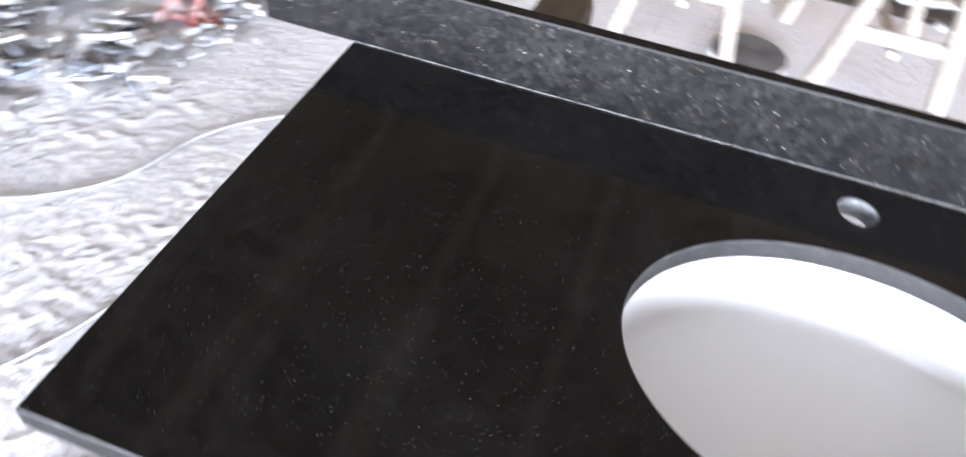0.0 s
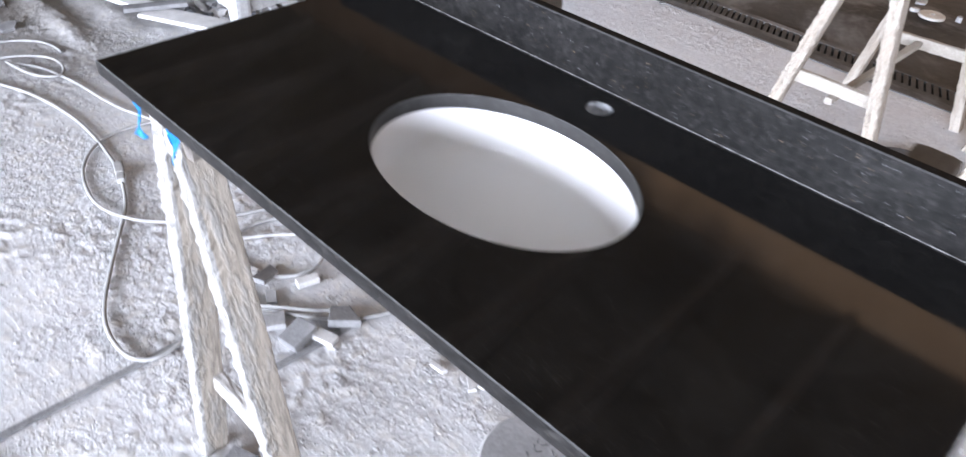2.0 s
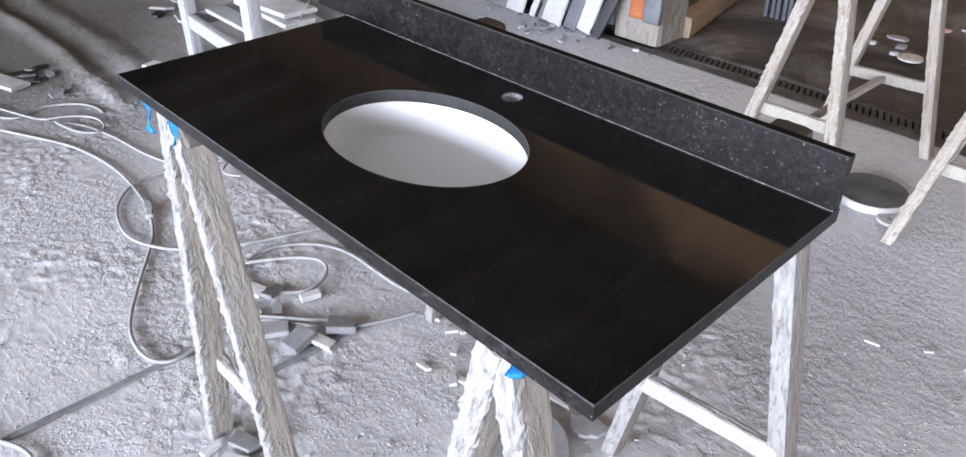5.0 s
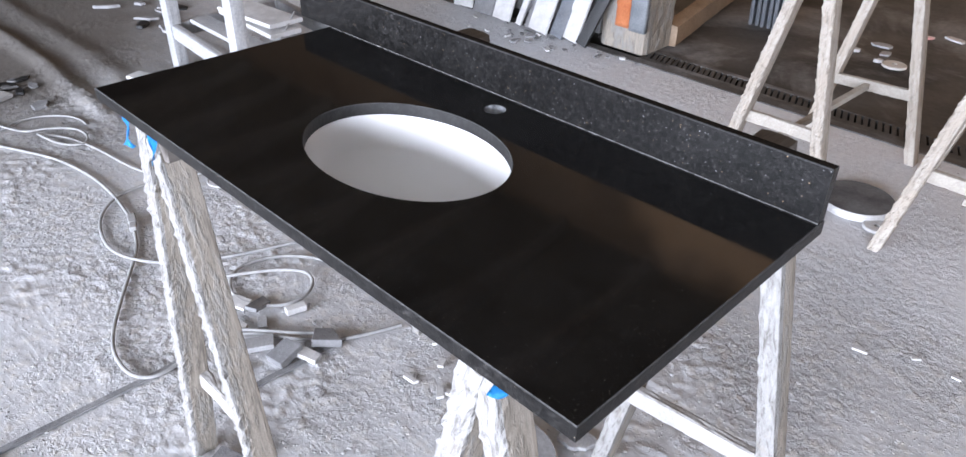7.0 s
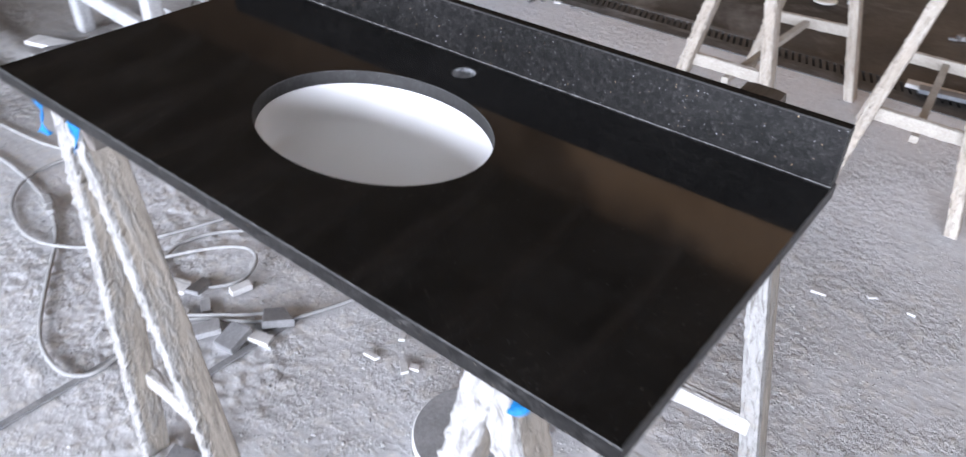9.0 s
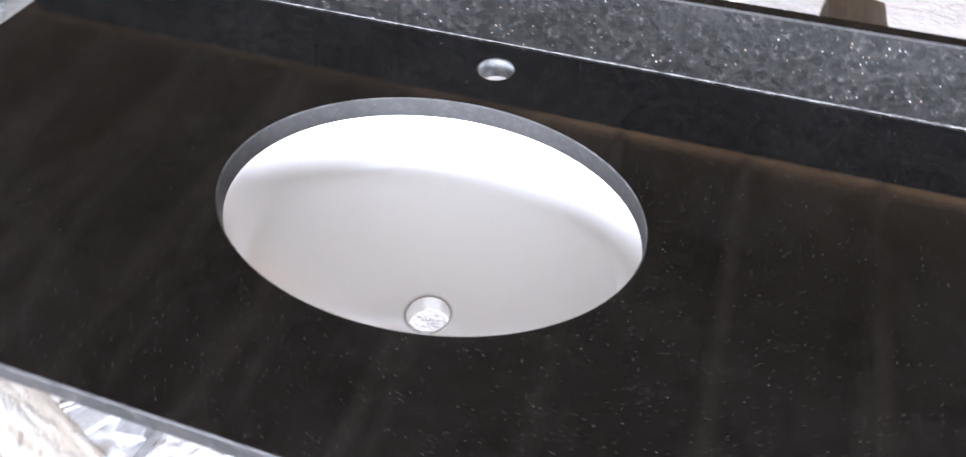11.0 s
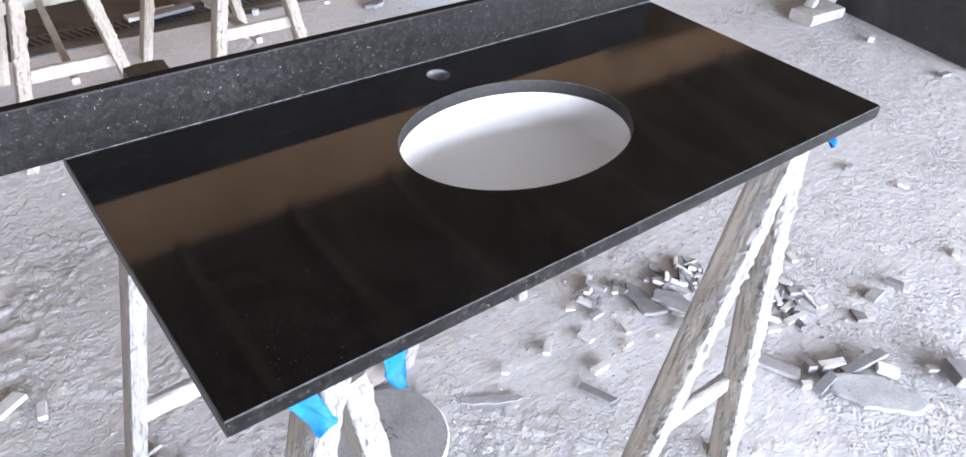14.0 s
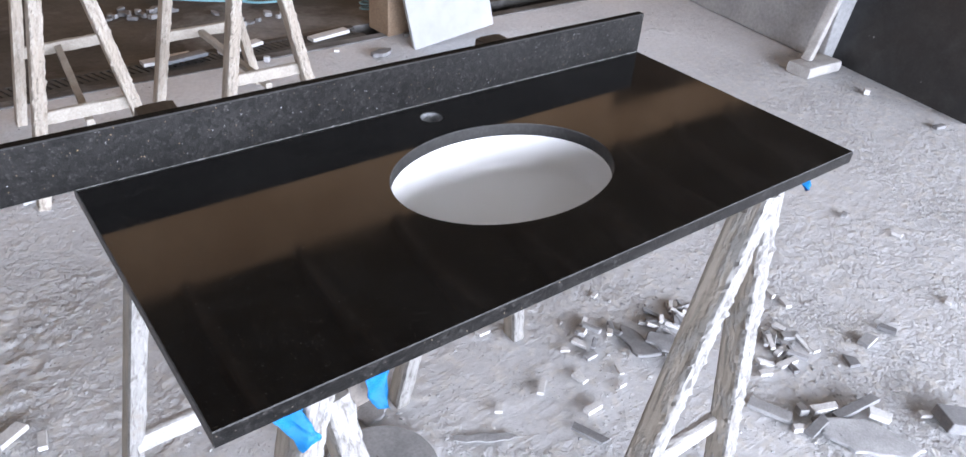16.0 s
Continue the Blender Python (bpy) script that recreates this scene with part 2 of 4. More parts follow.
M["white_wood"] = flaky("slurry-caked pale wood", (0.30, 0.268, 0.228), (0.285, 0.274, 0.256), 0.48)
f = Mat("caked white stone slurry", 0.9, spec=0.2)
run = f.noise(85, 5, 0.7, f.at((1, 1, 0.22)), 0.8)
c = f.ramp(run, (0.36, (0.14, 0.132, 0.122)), (0.46, (0.24, 0.234, 0.226)), (0.7, (0.325, 0.32, 0.312)))
f.color(f.mix(f.ramp(f.noise(13, 5, 0.65), (0.55, 0.0), (0.66, 0.6)), c, (0.25, 0.225, 0.195)))
f.bump(run, 0.005)
f.bump(f.noise(150, 4, 0.7), 0.002)
M["slurry"] = f.m
M["beige_wood"] = flaky("dusty beige wood", (0.36, 0.318, 0.27), (0.46, 0.42, 0.37), 0.45)
M["rail_wood"] = dusty("dusty pale rail", (0.30, 0.288, 0.275), (0.45, 0.44, 0.428), 9.0, depth=0.003).m
M["beige_rail"] = dusty("dusty beige rail", (0.33, 0.30, 0.26), (0.46, 0.43, 0.385), 9.0, depth=0.003).m
M["dark_wood"] = dusty("dusty grey-brown timber", (0.10, 0.088, 0.078), (0.165, 0.15, 0.136), 9.0, depth=0.002, streak=(1, 0.15, 1)).m
M["white_paint"] = dusty("chalky white paint", (0.32, 0.325, 0.33), (0.43, 0.43, 0.435), 5.0, depth=0.001).m
M["cut_stone"] = dusty("pale cut stone", (0.47, 0.465, 0.46), (0.66, 0.655, 0.65), 14.0, depth=0.001).m
M["grey_stone"] = dusty("dusty grey stone", (0.14, 0.14, 0.145), (0.27, 0.27, 0.275), 10.0, depth=0.002).m
g = granite("dusty dark granite slab", (0.010, 0.011, 0.012), (0.034, 0.035, 0.037), 0.45, 0.06)
c = g.b.inputs["Base Color"].links[0].from_socket
spots = g.ramp(g.math("ADD", g.voronoi(16), g.math("MULTIPLY", g.noise(50, 3), 0.3)), (0.20, 1.0), (0.26, 0.0))
spots = g.math("MULTIPLY", spots, g.ramp(g.noise(3.2, 4), (0.52, 0.0), (0.62, 0.8)))
g.color(g.mix(spots, c, (0.42, 0.42, 0.42)))
M["dark_stone"] = g.m
M["mid_stone"] = dusty("dusty mid-grey stone", (0.25, 0.25, 0.255), (0.38, 0.38, 0.385), 10.0, depth=0.002).m
M["slate"] = granite("blue-grey granite strip", (0.09, 0.10, 0.115), (0.25, 0.26, 0.28), 0.6, 0.45).m
M["cord"] = dusty("dusty grey cable", (0.25, 0.25, 0.25), (0.40, 0.40, 0.395), 25.0, depth=0.0005).m
M["blue"] = dusty("blue plastic film", (0.012, 0.20, 0.52), (0.03, 0.30, 0.66), 12.0, rough=0.35, depth=0.002).m
M["hose"] = dusty("pale blue hose", (0.16, 0.36, 0.46), (0.28, 0.50, 0.58), 8.0, rough=0.5, depth=0.0005).m
M["steel"] = dusty("dusty steel", (0.16, 0.16, 0.165), (0.30, 0.30, 0.30), 12.0, rough=0.7).m
# near-black colour paints in the shade down the drain channel
M["black"] = dusty("black painted channel shade", (0.015, 0.014, 0.013), (0.03, 0.028, 0.026), 5.0).m
M["disc"] = dusty("grey grinding disc", (0.20, 0.20, 0.205), (0.31, 0.31, 0.315), 8.0, depth=0.001).m
M["dark_disc"] = dusty("dark rubber disc", (0.06, 0.06, 0.063), (0.17, 0.17, 0.175), 7.0, depth=0.001).m
M["ink"] = dusty("dark marker ink", (0.05, 0.05, 0.055), (0.09, 0.09, 0.09), 30.0).m
M["rust"] = dusty("rust-orange cloth", (0.38, 0.12, 0.05), (0.52, 0.20, 0.09), 6.0, depth=0.004).m
M["grey_cloth"] = dusty("grey-blue cloth", (0.15, 0.165, 0.18), (0.26, 0.275, 0.29), 6.0, depth=0.004).m
M["paper"] = dusty("crumpled paper", (0.50, 0.47, 0.43), (0.68, 0.66, 0.62), 10.0, depth=0.001).m
M["red"] = dusty("red and white wrapper", (0.72, 0.70, 0.68), (0.62, 0.12, 0.10), 7.0, depth=0.002).m
M["card"] = dusty("brown cardboard", (0.28, 0.20, 0.14), (0.38, 0.29, 0.21), 5.0).m
f = Mat("stone crumbs", 0.9, spec=0.25)
isl = f.t.nodes.new("ShaderNodeNewGeometry").outputs["Random Per Island"]
f.color(f.ramp(isl, (0.1, (0.25, 0.25, 0.255)), (0.6, (0.33, 0.329, 0.33)), (0.97, (0.42, 0.412, 0.40))))
M["crumb"] = f.m
f = Mat("white stone slab", 0.7, spec=0.3)
c = f.ramp(f.noise(6, 5), (0.3, (0.30, 0.305, 0.31)), (0.7, (0.37, 0.375, 0.38)))
f.color(f.mix(f.ramp(f.noise(4.5, 4, 0.6), (0.60, 0.0), (0.70, 0.35)), c, (0.46, 0.34, 0.32)))
M["white_slab"] = f.m
M["green"] = dusty("green plastic scrap", (0.10, 0.24, 0.19), (0.25, 0.40, 0.34), 9.0, rough=0.5).m

# ---------------- helpers ----------------


def link_bm(name, bm, mats, parent=None, label="", smooth=False):
    me = bpy.data.meshes.new(name)
    bm.normal_update()
    bm.to_mesh(me)
    bm.free()
    for k in (mats if isinstance(mats, (list, tuple)) else [mats]):
        me.materials.append(M[k])
    if smooth:
        me.polygons.foreach_set("use_smooth", [True] * len(me.polygons))
    ob = new(name, me)
    if parent:
        ob.parent = parent
    if label:
        ob["label"] = label
    return ob


def part(name, bm, mats, parent, label="", smooth=False):
    return link_bm(name, bm, mats, parent, label, smooth)


def empty(name, m=None):
    ob = new(name)
    ob.empty_display_size = 0.05
    if m is not None:
        ob.matrix_world = m
    return ob


def add_box(bm, c, s, m=None, bevel=0.0):
    r = bmesh.ops.create_cube(bm, size=1.0)
    vs = r["verts"]
    bmesh.ops.transform(bm, matrix=Matrix.Translation(c) @ (m or Matrix.Identity(4)) @ Matrix.Diagonal((*s, 1)), verts=vs)
    if bevel:
        es = list({e for v in vs for e in v.link_edges})
        bmesh.ops.bevel(bm, geom=es, offset=bevel, segments=2, affect="EDGES", profile=0.6)
    return bm


def rough_bar(bm, p0, p1, u, v, w, t, amp=0.004, seed=0.0, step=0.022, cells=4, stretch=0.2, lumps=0.0, front=0.0):
    """A timber from p0 to p1, w wide along u and t along v, whose faces are caked and uneven."""
    p0, p1, u, v = Vector(p0), Vector(p1), Vector(u), Vector(v)
    n = max(2, int((p1 - p0).length / step))
    axis = (p1 - p0).normalized()
    ring = []
    for i in range(cells):
        ring.append((-0.5 + i / cells, -0.5))
    for i in range(cells):
        ring.append((0.5, -0.5 + i / cells))
    for i in range(cells):
        ring.append((0.5 - i / cells, 0.5))
    for i in range(cells):
        ring.append((-0.5, 0.5 - i / cells))
    rows = []
    for k in range(n + 1):
        c = p0.lerp(p1, k / n)
        row = []
        for a, b in ring:
            corner = 0.93 if abs(a) == 0.5 and abs(b) == 0.5 else 1.0
            off = u * (a * w * corner) + v * (b * t * corner)
            q = c + off
            along = q.dot(axis) * stretch
            s = (q - axis * q.dot(axis)) + axis * along + Vector((seed, seed * 1.7, seed * 0.6))
            d = noise.noise(s * 55) * 0.4 + noise.noise(s * 130) * 0.5 + 0.45 * noise.noise((q + Vector((seed, 0, 0))) * 95)
            if lumps and max(abs(a), abs(b)) == 0.5 and min(abs(a), abs(b)) > 0.3:
                d += lumps / amp * max(0.0, noise.noise((q + Vector((0, seed, seed))) * 42) - 0.05) * 1.2
            if front:
                # thick slurry on the edge that meets the splashes, thin skin on the broad faces
                d *= 0.2 + front * max(0.0, -b * 2 - 0.2)
                if b < -0.3:
                    d += 2.4 * max(0.0, noise.noise((q + Vector((seed, seed, 0))) * 58) - 0.22) + 0.5 * noise.noise(q * 190)
            row.append(bm.verts.new(q + off.normalized() * amp * d * (1.0 if 0 < k < n else 0.2)))
        rows.append(row)
    for a, b in zip(rows, rows[1:]):
        for i in range(len(ring)):
            j = (i + 1) % len(ring)
            f = bm.faces.new((a[i], a[j], b[j], b[i]))
            if front and (ring[i][1] + ring[j][1]) / 2 < -0.3:
                f.material_index = 1
    bm.faces.new(rows[0][::-1])
    bm.faces.new(rows[-1])
    bmesh.ops.recalc_face_normals(bm, faces=bm.faces)
    return bm


def prism(bm, poly, z0, z1):
    lo = [bm.verts.new((x, y, z0)) for x, y in poly]
    hi = [bm.verts.new((x, y, z1)) for x, y in poly]
    n = len(poly)
    top = bm.faces.new(hi)
    bm.faces.new(lo[::-1])
    for i in range(n):
        j = (i + 1) % n
        bm.faces.new((lo[i], lo[j], hi[j], hi[i]))
    return top


def shard(bm, rng, length, width, thick, sides=6):
    """A flat broken piece with an uneven outline and a softened rim."""
    poly = []
    for i in range(sides):
        a = 2 * math.pi * (i + rng.uniform(-0.3, 0.3)) / sides
        r = rng.uniform(0.62, 1.08)
        poly.append(Vector((0.5 * length * r * math.cos(a), 0.5 * width * r * math.sin(a))))
    rim = []
    for p, q in zip(poly, poly[1:] + poly[:1]):
        side = Vector((q.y - p.y, p.x - q.x))
        for k in range(4):
            rim.append(p.lerp(q, k / 4) + side * (rng.uniform(-0.06, 0.06) if k else 0.0))
    rows = []
    mid = sum(rim, Vector((0, 0))) / len(rim)
    for s, z in ((1.0, 0.0), (0.99, 0.8), (0.95, 1.0)):
        rows.append([bm.verts.new((*(mid + (p - mid) * s), thick * (z + 0.05 * rng.uniform(-1, 1) * z))) for p in rim])
    for lo, hi in zip(rows, rows[1:]):
        for i in range(len(rim)):
            j = (i + 1) % len(rim)
            bm.faces.new((lo[i], lo[j], hi[j], hi[i]))
    bm.faces.new(rows[-1])
    bm.faces.new(rows[0][::-1])
    return bm


def offcut(bm, rng, length, width, thick):
    """A sawn stick of stone with one skewed, broken end."""
    k = rng.uniform(-0.3, 0.3) * width
    poly = [(-length / 2, -width / 2), (length / 2 + k, -width / 2), (length / 2 - k, width / 2), (-length / 2 + k * 0.5, width / 2)]
    prism(bm, poly, 0, thick)
    es = [e for e in bm.edges]
    bmesh.ops.bevel(bm, geom=es, offset=min(thick, width) * 0.06, segments=1, affect="EDGES")
    return bm


def tube(name, pts, r, mat, z=None, cyclic=False, parent=None):
    """A smooth cable through the given places."""
    cu = bpy.data.curves.new(name, "CURVE")
    cu.dimensions, cu.bevel_depth, cu.bevel_resolution, cu.resolution_u = "3D", r, 3, 6
    sp = cu.splines.new("NURBS")
    sp.points.add(len(pts) - 1)
    for q, p3 in zip(sp.points, pts):
        q.co = (p3[0], p3[1], p3[2] if len(p3) > 2 else z, 1)
    sp.use_endpoint_u, sp.order_u, sp.use_cyclic_u = True, 3, cyclic
    cu.materials.append(M[mat])
    ob = new(name, cu)
    if parent:
        ob.parent = parent
    return ob


H = 1.140          # counter top above the floor
L, W = 1.222, 0.576  # counter length and depth

# ---------------- setting ----------------


def steps(*spans):
    out = []
    for a, b, d in spans:
        n = max(1, round((b - a) / d))
        out += [a + (b - a) * i / n for i in range(n)]
    return np.array(out + [spans[-1][1]])


def ground_height(x, y):
    """Low swellings, trodden crusts and the dust banked up beside the bench."""
    z = 0.006 * noise.noise(Vector((x * 1.1, y * 1.1, 0.3)))
    n1 = noise.noise(Vector((x * 9, y * 9, 2.0)))
    n2 = noise.noise(Vector((x * 26, y * 26, 5.0)))
    z += 0.0007 * n1 + 0.0004 * n2 + 0.0022 * max(0.0, noise.noise(Vector((x * 15, y * 15, 9.0))) - 0.15)
    if -3.2 < x < 3.6 and -0.8 < y < 2.2:
        loose = min(1.0, max(0.0, 0.40 + 2.4 * noise.noise(Vector((x * 1.9, y * 1.9, 7.0)))))
        loose *= 1.0 - 0.65 * min(1.0, max(0.0, (x - 0.5) / 0.7)) * 1.25
        n3 = noise.noise(Vector((x * 25 + 2.2 * n1, y * 25 + 1.5 * n2, 3.0))) + 0.4 * noise.noise(Vector((x * 55, y * 55, 8.0)))
        flake = min(1.0, max(0.0, (n3 - 0.06) * 5.0))
        z += loose * 0.0058 * (flake * (1.0 + 0.5 * n2) - 0.35)
    if x < -1.5 and y < 2.6:
        for y0, h, wd in ((0.80, 0.035, 0.06), (1.05, 0.025, 0.09)):
            k = min(1.0, max(0.0, (-2.35 - x) / 0.4))
            z += k * h * math.exp(-(((y - y0 - 0.02 * math.sin(3 * x)) / wd) ** 2)) * (1 + 0.4 * n1)
        d = math.hypot((x + 2.2) / 0.75, (y - 1.55) / 0.55)
        if d < 1:
            z += 0.05 * (1 - d * d) * (0.7 + 0.5 * n1)
    return z - 0.006


def build_floor():
    xs = steps((-40, -14, 6), (-14, -5, 0.5), (-5, -3, 0.1), (-3, 3.3, 0.0105), (3.3, 5, 0.04), (5, 16, 0.5), (16, 40, 6))
    ys = steps((-40, -9, 4), (-9, -0.7, 0.2), (-0.7, 2.0, 0.0105), (2.0, 3.54, 0.03))
    nx, ny = len(xs), len(ys)
    co = [(x, y, ground_height(x, y)) for y in ys for x in xs]
    fs = [(j * nx + i, j * nx + i + 1, (j + 1) * nx + i + 1, (j + 1) * nx + i) for j in range(ny - 1) for i in range(nx - 1)]
    me = bpy.data.meshes.new("floor")
    me.from_pydata(co, [], fs)
    me.materials.append(M["floor"])
    me.polygons.foreach_set("use_smooth", [True] * len(me.polygons))
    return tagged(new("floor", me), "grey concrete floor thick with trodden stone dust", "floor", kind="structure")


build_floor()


def slab_of(name, c, s, mat, label, category, kind="structure", bevel=0.0):
    bm = bmesh.new()
    add_box(bm, c, s, bevel=bevel)
    return tagged(link_bm(name, bm, mat), label, category, kind=kind)


slab_of("floor_back", (1.0, 5.45, -0.07), (30, 3.26, 0.12), "damp", "dark damp concrete floor behind the drain channel", "floor")
slab_of("floor_edge", (1.0, 3.575, -0.05), (30, 0.07, 0.10), "damp", "damp concrete edge of the drain channel", "floor")
slab_of("channel_bed", (1.0, 3.715, -0.16), (30, 0.21, 0.04), "black", "bed of the drain channel, its shade painted black", "floor")
slab_of("wall_back", (1.0, 7.1, 3.2), (30, 0.1, 6.5), "plaster", "tall brown plastered back wall, its dim upper left painted darker", "wall")
for nm, x in (("wall_left", -14.05), ("wall_right", 16.05)):
    bm = bmesh.new()
    gable = [(-7.95, -0.15), (7.15, -0.15), (7.15, 6.50), (-0.4, 8.22), (-7.95, 6.50)]
    near, far_ = ([bm.verts.new((x + d, y, z)) for y, z in gable] for d in (-0.05, 0.05))
    bm.faces.new(near)
    bm.faces.new(far_[::-1])
    for k in range(5):
        bm.faces.new((near[k], near[(k + 1) % 5], far_[(k + 1) % 5], far_[k]))
    bmesh.ops.recalc_face_normals(bm, faces=bm.faces)
    tagged(link_bm(nm, bm, "dim_plaster"), "gable wall in brown plaster coloured dark as unlit", "wall", kind="structure")
bm = bmesh.new()
add_box(bm, (-9.35, -7.9, 3.2), (9.3, 0.2, 6.7))
add_box(bm, (12.5, -7.9, 3.2), (7.0, 0.2, 6.7))
add_box(bm, (2.15, -7.9, 5.3), (13.7, 0.2, 2.6))
tagged(link_bm("wall_front", bm, "concrete"), "grey front wall with a wide open gateway", "wall", kind="structure")
for s, mt, lb in ((1, "roof", "dirty translucent sheet roof over the back of the workshop"), (-1, "clear_roof", "unseen translucent roof over the front of the workshop, brightened for fill light")):
    bm = bmesh.new()
    add_box(bm, (1.0, -0.4 + s * 3.85, 7.42), (30.4, 8.0, 0.06), pose(0, 0, 0, -13 * s, 0, 0))
    tagged(link_bm("ceiling", bm, mt), lb, "ceiling", kind="structure")
for i in range(20):
    bm = bmesh.new()
    x = -12.9 + i * 1.45
    add_box(bm, (x, -0.4, 6.62), (0.14, 14.8, 0.18))
    for s in (-1, 1):
        add_box(bm, (x, -0.4 + s * 3.75, 7.30), (0.12, 7.6, 0.16), pose(0, 0, 0, -13 * s, 0, 0))
        add_box(bm, (x, -0.4 + s * 2.8, 7.1), (0.09, 0.09, 0.9))
    tagged(link_bm("roof_truss", bm, "rafter"), "sooty timber roof truss", "roof truss", group="roof trusses", kind="structure")


def build_channel():
    g0 = tagged(empty("drain_grate", pose(0.55, 3.715, 0)), "rusty slotted steel grate over the drain channel", "drain grate")
    bm = bmesh.new()
    for dy in (-0.082, 0.082):
        add_box(bm, (0, dy, -0.008), (3.3, 0.046, 0.016))
    part("grate_frame", bm, "damp", g0)
    bm = bmesh.new()
    add_box(bm, (0, 0, -0.008), (0.024, 0.122, 0.014), pose(0, 0, 0, 0, 0, 20))
    first = part("slat", bm, "damp", g0)
    for i in range(86):
        ob = first if i == 0 else new("slat", first.data)
        ob.parent = g0
        ob.location = (-1.62 + i * 0.0378, 0, 0)


build_channel()

# ---------------- countertop with sink ----------------
EX, EY, EA, EB = 0.612, 0.2785, 0.2085, 0.1525   # oval cut-out
HX, HY, HR = 0.609, 0.503, 0.0205               # tap hole


def oval(cx, cy, a, b, n):
    return [(cx + a * math.cos(2 * math.pi * i / n), cy + b * math.sin(2 * math.pi * i / n)) for i in range(n)]


def build_counter():
    thing = tagged(empty("vanity_countertop", pose(0, 0, H)), "polished black granite vanity top resting on two trestles", "countertop")
    T, B = 0.0238, 0.0014
    bm = bmesh.new()

    def loop(pts, z):
        return [bm.verts.new((x, y, z)) for x, y in pts]

    def wall(a, b, mi):
        for i in range(len(a)):
            j = (i + 1) % len(a)
            f = bm.faces.new((a[i], a[j], b[j], b[i]))
            f.material_index = mi

    def rect(d):
        return [(d, d - 0.003), (L - d, d - 0.003), (L - d, W - d), (d, W - d)]

    edges = {0: [], 1: []}
    shapes = [
        (rect(B), rect(0), rect(0), 1),
        (oval(EX, EY, EA + B, EB + B, 96), oval(EX, EY, EA, EB, 96), oval(EX, EY, EA, EB, 96), 4),
        (oval(HX, HY, HR + B, HR + B, 32), oval(HX, HY, HR, HR, 32), oval(HX, HY, HR, HR, 32), 3),
    ]
    for inner, outer, low, mi in shapes:
        a, b, c = loop(inner, 0), loop(outer, -B), loop(low, -T)
        wall(a, b, 2)
        wall(b, c, mi)
        for k, vs in ((0, a), (1, c)):
            for i in range(len(vs)):
                edges[k].append(bm.edges.get((vs[i], vs[(i + 1) % len(vs)])))
    for k in (0, 1):
        r = bmesh.ops.triangle_fill(bm, use_beauty=True, edges=edges[k])
        for f in r["geom"]:
            if isinstance(f, bmesh.types.BMFace):
                f.material_index = 0 if k == 0 else 1
    bmesh.ops.recalc_face_normals(bm, faces=bm.faces)
    part("slab", bm, ["granite", "honed", "chamfer", "hole", "cut_edge"], thing)

    # undermount basin: steep walls, dished floor, open waste hole
    n = 96
    bm = bmesh.new()
    # share of the opening's size, depth, and how far the centre moves back
    prof = [(1.16, -0.0242), (1.03, -0.0242), (1.015, -0.0265), (1.008, -0.034), (1.0, -0.058), (0.988, -0.076), (0.970, -0.0865), (0.948, -0.0925),
            (0.922, -0.096), (0.88, -0.100), (0.76, -0.1115), (0.62, -0.125), (0.45, -0.139), (0.28, -0.150)]
    rings = []
    cyd = -0.018
    for s, z in prof:
        k = min(1.0, max(0.0, (-z - 0.03) / 0.12))
        rings.append([bm.verts.new((x, y + cyd * k, z)) for x, y in oval(EX, EY, EA * s, EB * s, n)])
    for r, z in ((0.030, -0.1535), (0.0265, -0.1555), (0.0265, -0.176)):
        rings.append([bm.verts.new((x, y, z)) for x, y in oval(EX, EY + cyd, r, r, n)])
    for r, z in ((0.034, -0.176), (0.034, -0.164)):
        rings.append([bm.verts.new((x, y, z)) for x, y in oval(EX, EY + cyd, r, r, n)])
    for s, z in ((0.45, -0.156), (0.66, -0.144), (0.84, -0.127), (0.99, -0.104), (1.03, -0.06), (1.05, -0.034), (1.16, -0.034)):
        rings.append([bm.verts.new((x, y, z)) for x, y in oval(EX, EY, EA * s, EB * s, n)])
    rings.append(rings[0])
    for a, b in zip(rings, rings[1:]):
        for i in range(n):
            j = (i + 1) % n
            bm.faces.new((a[i], a[j], b[j], b[i]))
    bmesh.ops.recalc_face_normals(bm, faces=bm.faces)
    basin = part("sink_basin", bm, "porcelain", thing, "white oval porcelain undermount basin", smooth=True)
    bm = bmesh.new()
    ra = [bm.verts.new((x, y, -0.1575)) for x, y in oval(EX, EY + cyd, 0.0263, 0.0263, 48)]
    rb = [bm.verts.new((x, y, -0.1575)) for x, y in oval(EX, EY + cyd, 0.0235, 0.0235, 48)]
    rc = [bm.verts.new((x, y, -0.18)) for x, y in oval(EX, EY + cyd, 0.0235, 0.0235, 48)]
    rd = [bm.verts.new((x, y, -0.18)) for x, y in oval(EX, EY + cyd, 0.0263, 0.0263, 48)]
    for a, b in ((ra, rb), (rb, rc), (rc, rd), (rd, ra)):
        for i in range(48):
            j = (i + 1) % 48
            bm.faces.new((a[i], a[j], b[j], b[i]))
    bmesh.ops.recalc_face_normals(bm, faces=bm.faces)
    part("waste_collar", bm, "brass", basin, "dull metal collar in the waste hole")
    return thing


build_counter()


